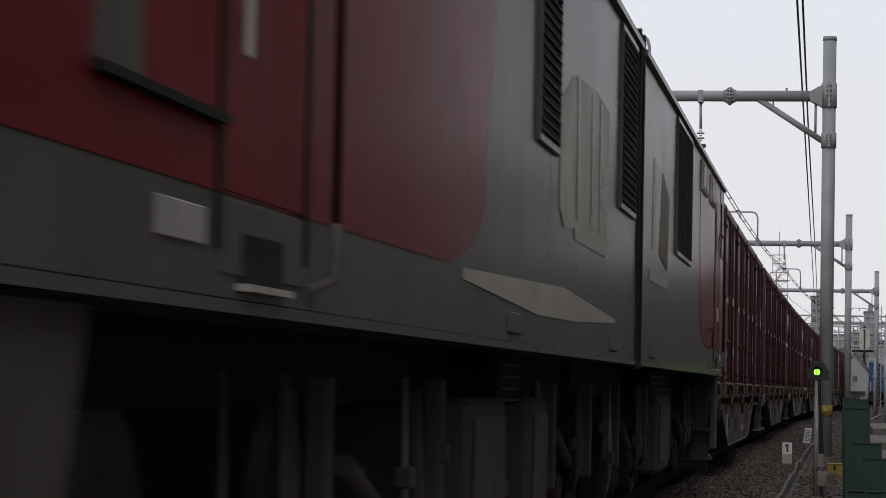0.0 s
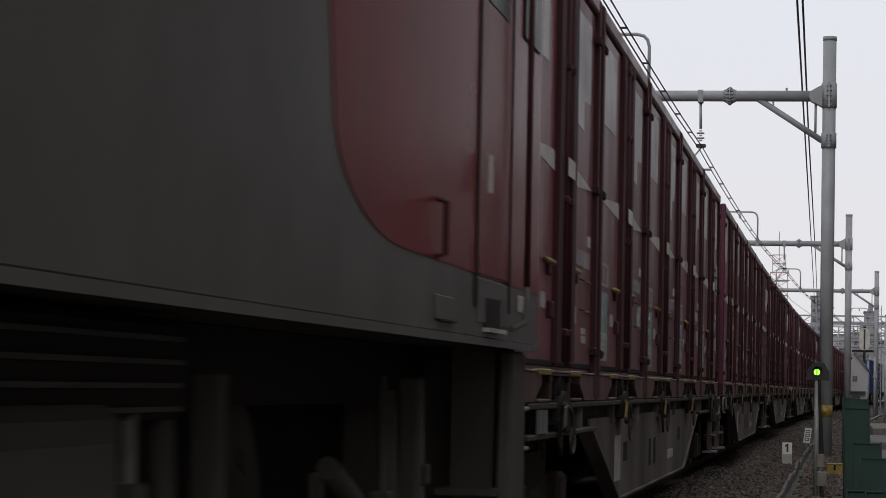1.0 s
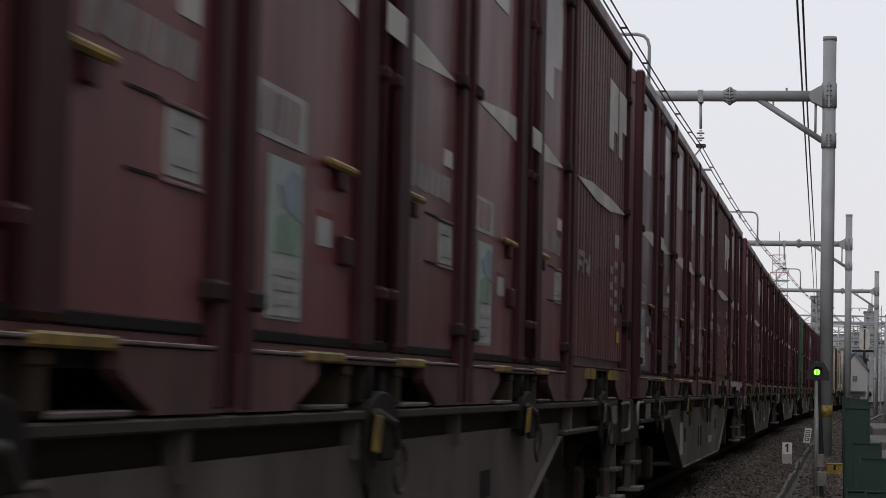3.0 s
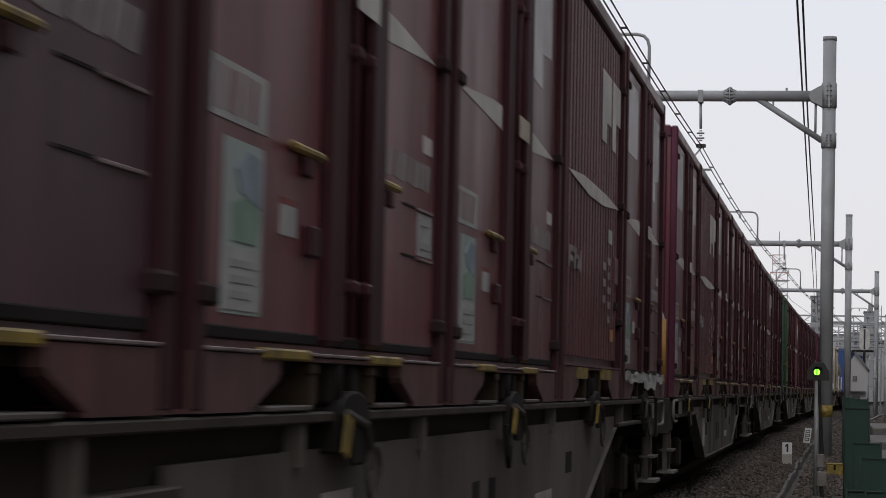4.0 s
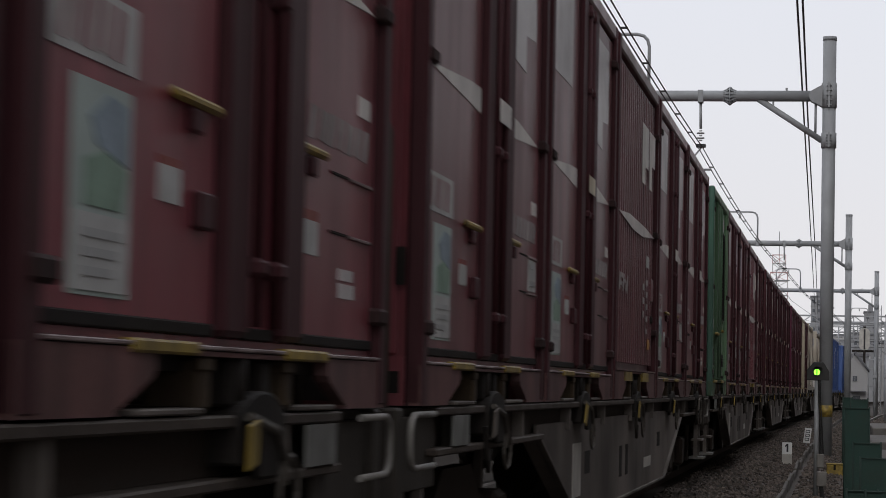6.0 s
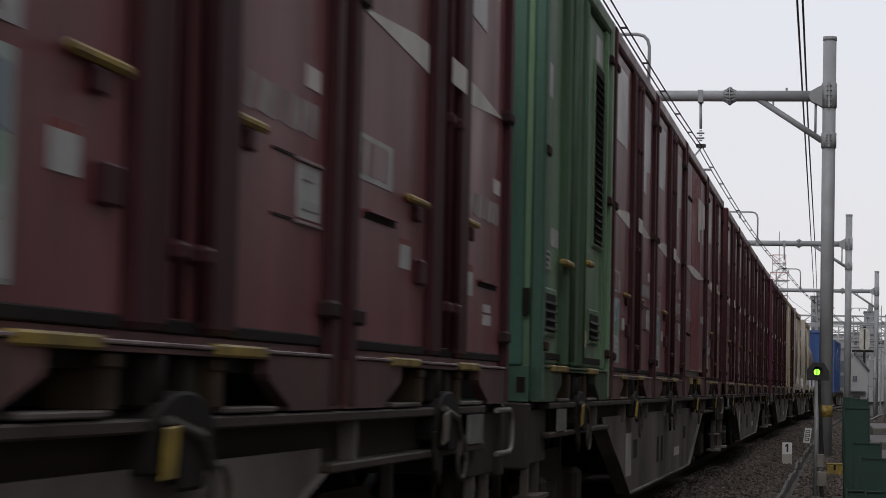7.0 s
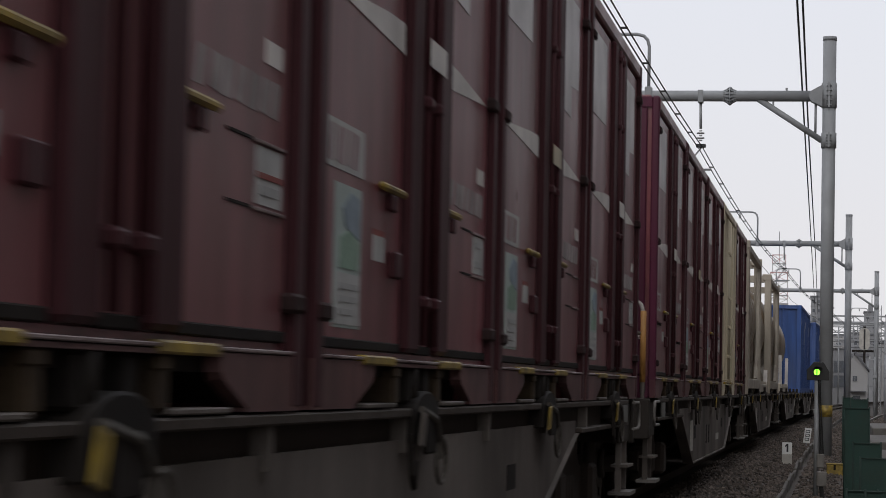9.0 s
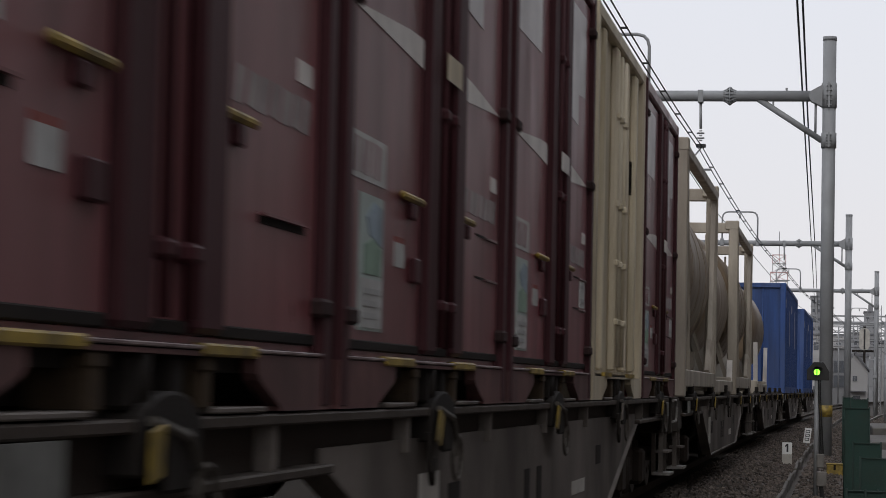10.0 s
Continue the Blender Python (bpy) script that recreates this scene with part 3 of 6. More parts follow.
# ---- green net fence, stepped down the slope ----
def net_panel(x0, x1, y, z0, z1):
    p = thing("net_fence_panel", "dark green net fence panel on thin posts", "fence", "net fence panels", at=pose(x0, y, 0))
    w = x1 - x0
    for x in (0.0, w):
        part("post", rod([(x, 0, z0), (x, 0, z1 + 0.02)], 0.010, 8), POST_GREEN, p)
    for z in (z0 + 0.02, z1):
        part("cross_rail", rod([(0, 0, z), (w, 0, z)], 0.006, 6), POST_GREEN, p)
    bm = bmesh.new()
    n = max(4, int(w / 0.03))
    for k in range(1, n):
        box(bm, w * k / n - 0.006, w * k / n + 0.006, 0.012, 0.016, z0, z1)
    k = z0
    while k < z1:
        box(bm, 0, w, 0.0165, 0.020, k, k + 0.013)
        k += 0.024
    tagged(part("net", bm, NET_GREEN, p), kind="stuff")
    part("net_backing", boxes((0.01, w - 0.01, 0.022, 0.026, z0, z1 - 0.01)), NET_GREEN, p, "finely woven green net")
    return p


net_panel(0.05, 0.22, 44.0, -0.6, 0.97)
net_panel(0.17, 0.44, 40.0, -0.6, 0.96)
net_panel(0.06, 0.40, 34.0, -0.6, 0.85)
net_panel(0.15, 0.46, 28.0, -0.6, 0.50)
net_panel(0.20, 0.48, 24.0, -0.6, 0.44)
net_panel(0.20, 0.50, 19.0, -0.6, 0.32)
net_panel(0.06, 0.30, 19.6, -0.62, 0.30)

# concrete steps and wall behind the fence
part_wall = thing("retaining_wall", "weathered pale concrete retaining wall with stepped top", "wall", kind="structure")
for a, b, y, z in ((0.9, 6.0, 70.0, 0.08), (0.75, 6.0, 60.0, -0.12), (0.6, 6.0, 50.0, -0.30)):
    part("wall_block", bevelled(boxes((a, b, y, y + 10, -0.7, z)), 0.03), CONCRETE, part_wall)

# ---- far things ----
def gantry(y, x0, x1, z, legs, mat=GALV):
    g = thing("lattice_gantry", "distant grey steel gantry across the tracks", "gantry", "distant gantries", at=pose(0, y, 0))
    for x in legs:
        part("leg", boxes((x - 0.13, x + 0.13, -0.13, 0.13, -0.7, z + 0.8)), mat, g)
    for dz in (0.0, 0.7):
        part("chord", boxes((x0, x1, -0.07, 0.07, z + dz - 0.07, z + dz + 0.07)), mat, g)
    n = int((x1 - x0) / 0.9)
    for k in range(n):
        a, b = x0 + (x1 - x0) * k / n, x0 + (x1 - x0) * (k + 1) / n
        part("lacing", rod([(a, 0, z if k % 2 else z + 0.7), (b, 0, z + 0.7 if k % 2 else z)], 0.04, 5), mat, g)
    return g


gantry(215, -10, 16, 6.9, (4.4, 15.5))
gantry(275, -14, 24, 7.6, (8.0, 23))
gantry(330, -16, 30, 7.2, (7.0, 12.0))


def building(name, label, x, y, w, d, h, floors, columns, mat, turn=0.0, roof=True):
    b = thing(name, label, "building", at=pose(x, y, -0.7, 0, 0, turn))
    part("wall", bevelled(boxes((-w / 2, w / 2, -d / 2, d / 2, 0, h)), 0.05), mat, b)
    if roof:
        r = part("roof", boxes((-w / 2 - 0.2, w / 2 + 0.2, -d / 2 - 0.2, d / 2 + 0.2, h, h + 0.35)), FAR_ROOF, b)
        part("roof_house", boxes((-w * 0.2, w * 0.15, -d * 0.2, d * 0.2, h + 0.35, h + 2.2)), mat, r)
    fh = h / floors
    cwid = w / columns
    first = None
    for i in range(floors):
        for k in range(columns):
            m = pose(-w / 2 + cwid * (k + 0.5), -d / 2, fh * (i + 0.5))
            if first is None:
                first = part("window", boxes((-cwid * 0.22, cwid * 0.22, -0.06, 0.03, -fh * 0.16, fh * 0.2)), FAR_GLASS, b, at=m)
            else:
                again(first, m)
    for i in range(1, floors):
        part("floor_band", boxes((-w / 2 - 0.08, w / 2 + 0.08, -d / 2 - 0.09, -d / 2 - 0.002, fh * i - 0.12, fh * i + 0.12)), mat, b)
    return b


building("apartment_building", "distant grey high-rise apartment building", -5.3, 620, 4.2, 12, 25.0, 11, 3, FAR_GREY)
building("apartment_building", "distant grey apartment block behind the railway", 7.6, 640, 3.4, 12, 22.0, 9, 2, FAR_GREY)
building("apartment_building", "distant grey apartment block with flat roof", 12.2, 600, 3.0, 12, 20.0, 8, 2, FAR_GREY)


def gable_house(x0, x1, y, eaves, ridge, label):
    g = thing("relay_hut", label, "hut", at=pose(0, y, -0.62))
    xm = x0 * 0.7 + x1 * 0.3
    part("wall", prism(bmesh.new(), [(x0, 0), (x1, 0), (x1, eaves), (xm, ridge), (x0, eaves + (ridge - eaves) * 0.55)], "y", 0, 4), FAR_WHITE, g)
    part("roof", prism(bmesh.new(), [(xm - 0.1, ridge + 0.02), (x1 + 0.12, eaves - 0.10), (x1 + 0.12, eaves + 0.02), (xm, ridge + 0.13)], "y", -0.2, 4.1), FAR_ROOF, g)
    w = part("window", boxes((x0 + 0.14, x0 + 0.40, -0.05, 0.02, eaves * 0.78, eaves * 0.78 + 0.3)), FAR_GLASS, g)
    part("window_frame", boxes((x0 + 0.26, x0 + 0.28, -0.07, -0.05, eaves * 0.78, eaves * 0.78 + 0.3)), FAR_WHITE, w)
    part("door", boxes((x0 + 0.15, x0 + 0.6, -0.05, 0.02, 0.1, 1.45)), FAR_GLASS, g)
    part("awning", boxes((x0, x1 - 0.1, -0.4, -0.02, eaves * 0.56, eaves * 0.56 + 0.07)), FAR_ROOF, g)
    return g


gable_house(0.60, 1.62, 150, 3.0, 4.0, "small white gabled relay hut beside the line")
depot = thing("depot_building", "grey depot building with wide dark windows", "building", at=pose(0, 262, -0.7))
part("wall", boxes((-1.4, 0.75, 0, 9, 0, 6.3)), FAR_GREY, depot)
for z in (2.2, 3.75):
    wd = part("window", boxes((-1.2, 0.6, -0.06, 0.02, z, z + 1.25)), FAR_GLASS, depot)
    for x in (-0.75, -0.15):
        part("mullion", boxes((x - 0.03, x + 0.03, -0.10, -0.06, z, z + 1.25)), FAR_GREY, wd)
part("roof_edge", boxes((-1.5, 0.85, -0.25, 9.1, 6.3, 6.6)), FAR_WHITE, depot)
building("house", "pale house beside the railway", 1.0, 330, 5.0, 8, 6.4, 2, 3, FAR_GREY)
building("house", "white house with a dark roof by the line", 6.4, 300, 3.6, 8, 7.6, 3, 2, FAR_WHITE)
building("house", "pale grey house behind the gantries", -2.2, 420, 5.6, 10, 11.0, 3, 3, FAR_WHITE)
building("house", "low grey building beyond the curve", 4.2, 430, 5.0, 10, 11.5, 4, 3, FAR_GREY)
building("house", "long low building across the view", 16.0, 480, 16, 10, 10.0, 3, 8, FAR_GREY)


def far_mast():
    m = thing("lattice_mast", "far red and white lattice mast", "radio mast", at=pose(-21.0, 840, -13))
    for i in range(10):
        z0, z1 = 33 + i * 3.0 - 3, 33 + i * 3.0
        w = 2.9 if i < 8 else 2.2
        mat = HAZED_RED if i % 2 else FAR_WHITE
        for x in (-w, 0, w):
            part("leg", boxes((x - 0.11, x + 0.11, -0.11, 0.11, z0, z1)), mat, m)
        part("ring", boxes((-w - 0.1, w + 0.1, -0.12, 0.12, z1 - 0.14, z1 + 0.14)), mat, m)
        part("lacing", rod([(-w, 0, z0), (w, 0, z1)], 0.09, 5), mat, m)
        part("lacing", rod([(w, 0, z0), (-w, 0, z1)], 0.09, 5), mat, m)
    part("base_leg", boxes((-2, -1.7, -0.15, 0.15, 12.3, 30), (1.7, 2, -0.15, 0.15, 12.3, 30)), HAZED_RED, m)
    part("platform", boxes((-3.2, 3.2, -1, 1, 43.0, 43.6), (-3.2, 3.2, -1, 1, 46.0, 46.4)), FAR_WHITE, m)
    part("spike", rod([(0, 0, 60), (0, 0, 68)], 0.12, 6), FAR_GREY, m)
    return m


far_mast()

# marker on a thin dark post beyond the second mast
mk = thing("track_marker", "long white oval marker on a dark post", "marker", at=pose(1.62, 172.0, 0))
part("post", rod([(0, 0, -0.6), (0, 0, 5.6)], 0.09, 10), DARK, mk)
oval = [(0.36 * math.cos(a) , 4.72 + 0.32 * math.sin(a) + (0.45 if math.sin(a) > 0 else -0.45)) for a in (2 * math.pi * k / 24 for k in range(24))]
part("panel", prism(bmesh.new(), oval, "y", -0.15, -0.11), LIGHT_PAINT, mk)
part("panel_slot", boxes((-0.06, 0.06, -0.16, -0.151, 4.0, 5.4)), WIRE, mk)
for x, y, h in ((2.05, 150.0, 3.2), (2.75, 140.0, 5.2), (2.3, 128.0, 3.0), (3.1, 175, 6.0)):
    tp = thing("trackside_post", "thin grey trackside pipe post", "post", "trackside posts", at=pose(x, y, 0))
    part("pipe", rod([(0, 0, -0.6), (0, 0, h)], 0.075, 10), GALV, tp)
    part("pipe_clamp", boxes((-0.12, 0.12, -0.1, 0.1, h * 0.6, h * 0.6 + 0.2)), GALV, tp)

part("cross_arm", boxes((-0.85, 0.75, -0.06, 0.06, 3.9 - 0.08, 3.9 + 0.06)), DARK, mk)
for x, y, h, arm in ((2.9, 212, 6.6, 0.7), (3.6, 224, 5.2, 0.0), (1.25, 246, 8.6, 0.9), (-0.2, 236, 7.2, 0.6), (3.6, 205, 6.9, 0.5), (2.05, 186, 3.4, 0.0), (2.7, 198, 4.4, 0.5), (4.9, 250, 8.2, 0.8), (1.9, 285, 9.0, 0.8), (0.4, 300, 9.4, 1.0), (7.4, 290, 8.8, 0.9), (3.2, 320, 10.5, 1.0)):
    pp = thing("line_pole", "thin weathered pole with cross arm beside the tracks", "pole", "line poles in the yard", at=pose(x, y, 0))
    part("pole", rod([(0, 0, -0.62), (0, 0, h)], 0.06, 8), GALV if arm < 0.75 else FAR_GREY, pp)
    if arm:
        part("cross_arm", boxes((-arm, arm, -0.05, 0.05, h * 0.82, h * 0.82 + 0.09)), GALV, pp)
        for q in (-0.8, 0.8):
            part("insulator", rod([(q * arm, 0, h * 0.82 + 0.09), (q * arm, 0, h * 0.82 + 0.3)], 0.05, 6), PORCELAIN, pp)
lp = thing("lattice_pole", "slim dark lattice pole in the yard", "pole", at=pose(2.62, 170, 0))
for x in (-0.11, 0.11):
    part("leg", boxes((x - 0.022, x + 0.022, -0.022, 0.022, -0.62, 7.0)), GALV, lp)
for k in range(24):
    z = -0.4 + k * 0.3
    part("lacing", rod([(-0.11 if k % 2 else 0.11, 0, z), (0.11 if k % 2 else -0.11, 0, z + 0.3)], 0.018, 5), PORCELAIN, lp)
for xa, ya, za, xb, yb, zb in ((-3, 215, 7.15, 9, 215, 7.2), (-3, 236, 6.1, 9, 250, 6.6), (-4, 300, 7.9, 12, 290, 7.4), (-3, 205, 5.4, 6, 205, 5.6), (-3, 222, 5.3, 7, 198, 5.0), (-3, 285, 8.6, 9, 285, 8.9), (1.25, 246, 7.1, 7.5, 200, 2.2), (-3, 320, 9.4, 9, 300, 7.6)):
    wire(sagging((xa, ya, za), (xb, yb, zb), 0.35, 10), 0.022, "yard_cable", "thin dark cable strung across the yard", "cables across the yard")

# ---- what closes the place: unseen walls added to limit skylight and reflections ----
def closing_wall(name, x0, x1, y0, y1, z, mat=SHADE_WALL):
    bm = bmesh.new()
    box(bm, x0, x1, y0, y1, -0.62, z)
    tagged(part(name, bm, mat), "unseen wall added along the railway to hold back light", "wall", kind="structure")


# Heights and the dark stretch set how much sky the train reflects.
for k, (y0, y1, z) in enumerate(((-4, 10, 11.0), (10.2, 26, 11.0), (26.2, 44, 11.0), (44.2, 69, 13.5), (69.2, 84, 7.5), (84.2, 104, 10.0), (104.2, 150, 7.2), (150.2, 190, 8.8), (190.2, 290, 10.5))):
    closing_wall("wall_east_%d" % (k + 1), 7.0, 7.6, y0, y1, z, DARK_SHADE_WALL if 69 < y0 < 150 else SHADE_WALL)
closing_wall("wall_west", -10.6, -10.0, -60, 300, 6.5, DARK_SHADE_WALL)


# ---- the train ----
MOVERS, ROLLERS = [], []
CL, CW, CH = 3.715, 1.2246, 2.50


def decal(outline, parent, mat, x, name, label="", thick=0.003):
    """A painted mark or thin plate on the side that faces +x; outline of (y, z)."""
    return part(name, prism(bmesh.new(), outline, "x", x, x + thick), mat, parent, label)


def quad(y0, y1, z0, z1):
    return [(y0, z0), (y1, z0), (y1, z1), (y0, z1)]


def base_side(parent, mat, length, top=0.150):
    """The side of a container's base: end panels that flare into one wide opening with two fork pockets and the lock between them."""
    h = length / 2
    Y = lambda u: u - h
    dirty = SOILED_GREEN if mat is GREEN else (mat if mat is BEIGE else SOILED)
    pts = [(-h, 0.0), (Y(0.64), 0.0), (Y(0.645), 0.012), (Y(0.92), 0.082), (Y(0.945), 0.100), (Y(0.945), top - 0.012), (Y(2.80), top - 0.012), (Y(2.80), 0.100), (Y(2.825), 0.082), (Y(3.065), 0.012), (Y(3.07), 0.0), (h, 0.0), (h, top), (-h, top)]
    for x0, x1 in ((CW - 0.05, CW - 0.004), (-CW + 0.004, -CW + 0.05)):
        part("base_rail", prism(bmesh.new(), pts, "x", x0, x1), dirty, parent)
    # Floor underside coloured black for the shade behind the pockets.
    part("floor_frame", boxes((-CW + 0.06, CW - 0.06, -h + 0.03, h - 0.03, 0.10, 0.163), (-CW + 0.06, CW - 0.16, -0.55, 0.55, 0.02, 0.10)), DARK, parent, "container floor underside, blackened for the shade in its opening")
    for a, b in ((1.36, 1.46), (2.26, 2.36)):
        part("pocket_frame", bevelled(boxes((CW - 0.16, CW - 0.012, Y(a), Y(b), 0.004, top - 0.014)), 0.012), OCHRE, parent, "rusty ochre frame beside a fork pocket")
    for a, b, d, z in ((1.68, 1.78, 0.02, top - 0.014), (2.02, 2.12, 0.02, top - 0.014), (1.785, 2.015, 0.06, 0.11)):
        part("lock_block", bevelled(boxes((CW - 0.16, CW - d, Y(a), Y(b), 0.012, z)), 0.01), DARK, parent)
    for a, b in ((0.81, 1.36), (2.36, 2.90)):
        part("pocket_lip", bevelled(boxes((CW - 0.10, CW - 0.002, Y(a), Y(b), -0.002, 0.014)), 0.004), STEEL, parent, "worn bright pocket lip")


def container_shell(parent, mat, end_mat, length=CL, height=CH, depth=0.045, post_mat=None, mark_z=0.51):
    """Walls, roof, corner posts and rails; the side walls sit back between the posts."""
    h = length / 2
    part("wall_shell", bevelled(boxes((-CW + depth, CW - depth, -h + 0.03, h - 0.03, 0.158, height - 0.03))), mat, parent)
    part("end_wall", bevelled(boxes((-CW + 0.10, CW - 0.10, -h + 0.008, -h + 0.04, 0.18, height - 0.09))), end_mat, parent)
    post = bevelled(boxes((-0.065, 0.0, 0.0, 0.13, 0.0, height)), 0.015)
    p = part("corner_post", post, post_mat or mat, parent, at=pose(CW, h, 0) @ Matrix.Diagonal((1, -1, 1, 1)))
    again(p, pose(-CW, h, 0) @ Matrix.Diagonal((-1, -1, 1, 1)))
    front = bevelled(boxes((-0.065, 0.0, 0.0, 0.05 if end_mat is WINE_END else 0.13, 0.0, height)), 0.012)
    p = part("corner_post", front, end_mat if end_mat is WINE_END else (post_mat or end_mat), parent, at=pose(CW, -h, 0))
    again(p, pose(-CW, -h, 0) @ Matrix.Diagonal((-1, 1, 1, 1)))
    rail = bevelled(boxes((-0.07, 0.0, -h + 0.13, h - 0.13, height - 0.10, height - 0.004)), 0.012)
    r = part("top_rail", rail, mat, parent, at=pose(CW - 0.003, 0, 0))
    again(r, pose(-CW + 0.003, 0, 0, 0, 0, 180))
    part("roof", bevelled(boxes((-CW + 0.07, CW - 0.07, -h + 0.03, h - 0.03, height - 0.02, height + 0.012))), mat, parent)
    part("end_rail", boxes((-CW + 0.066, CW - 0.066, -h + 0.004, -h + 0.06, height - 0.09, height - 0.006)), end_mat, parent)
    if end_mat is WINE_END and mark_z:
        ring = bmesh.new()
        tube(ring, [(CW - 0.12, -h + 0.0045, mark_z), (CW - 0.12, -h + 0.008, mark_z)], 0.034, 20)
        mark = part("round_mark", ring, MARK, parent, "small round off-white mark on the end wall")
        part("mark_bar", boxes((CW - 0.152, CW - 0.088, -h + 0.002, -h + 0.0044, mark_z + 0.006, mark_z + 0.014), (CW - 0.145, CW - 0.095, -h + 0.002, -h + 0.0044, mark_z - 0.016, mark_z - 0.009)), end_mat, mark)
        part("end_line", boxes((CW - 0.36, CW - 0.25, -h + 0.004, -h + 0.0075, 0.325, 0.335)), MARK, parent)
    elif end_mat is not WINE_END:
        part("end_slot", boxes((CW - 0.105, CW - 0.07, -h + 0.002, -h + 0.012, 0.44, 0.58)), DARK, parent, "dark slot in the end wall")
    # Pocket and recess are black plates that stand for shade.
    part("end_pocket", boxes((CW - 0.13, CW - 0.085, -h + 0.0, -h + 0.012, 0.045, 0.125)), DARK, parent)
    part("end_recess", boxes((-CW + 0.25, CW - 0.20, -h - 0.001, -h + 0.012, 0.012, 0.145)), DARK, parent, "black plate for the shaded recess under the end wall")
    part("base_end", boxes((-CW + 0.066, CW - 0.066, -h + 0.004, -h + 0.05, 0.0, 0.18)), end_mat, parent)


def bars(parent, y0, y1, z0, z1, rows, mat, x, columns=1):
    """Lines of print that cannot be read, as plain bars."""
    bm = bmesh.new()
    dz = (z1 - z0) / rows
    for r in range(rows):
        for c in range(columns):
            w = (y1 - y0) / columns
            a = y0 + c * w
            box(bm, x, x + 0.0025, a + 0.06 * w, a + w * (0.72 + 0.2 * ((r * 7 + c * 3) % 3) / 2), z0 + dz * (r + 0.25), z0 + dz * (r + 0.72))
    return part("print_line", bm, mat, parent)


def slanted(parent, y0, y1, z0, z1, count, mat, x, fill=0.5):
    """Print that cannot be read, as a row of leaning bars."""
    bm = bmesh.new()
    w = (y1 - y0) / count
    lean = 0.3 * w
    for k in range(count):
        a = y0 + k * w + 0.06 * w * (k % 2)
        b = a + w * fill * (0.82, 1.12, 0.95)[k % 3]
        prism(bm, [(a, z0 + 0.08 * (z1 - z0) * (k % 2)), (b, z0), (b + lean, z1 - 0.06 * (z1 - z0) * (k % 3 == 1)), (a + lean, z1)], "x", x, x + 0.0025)
    return part("print_mark", bm, mat, parent)


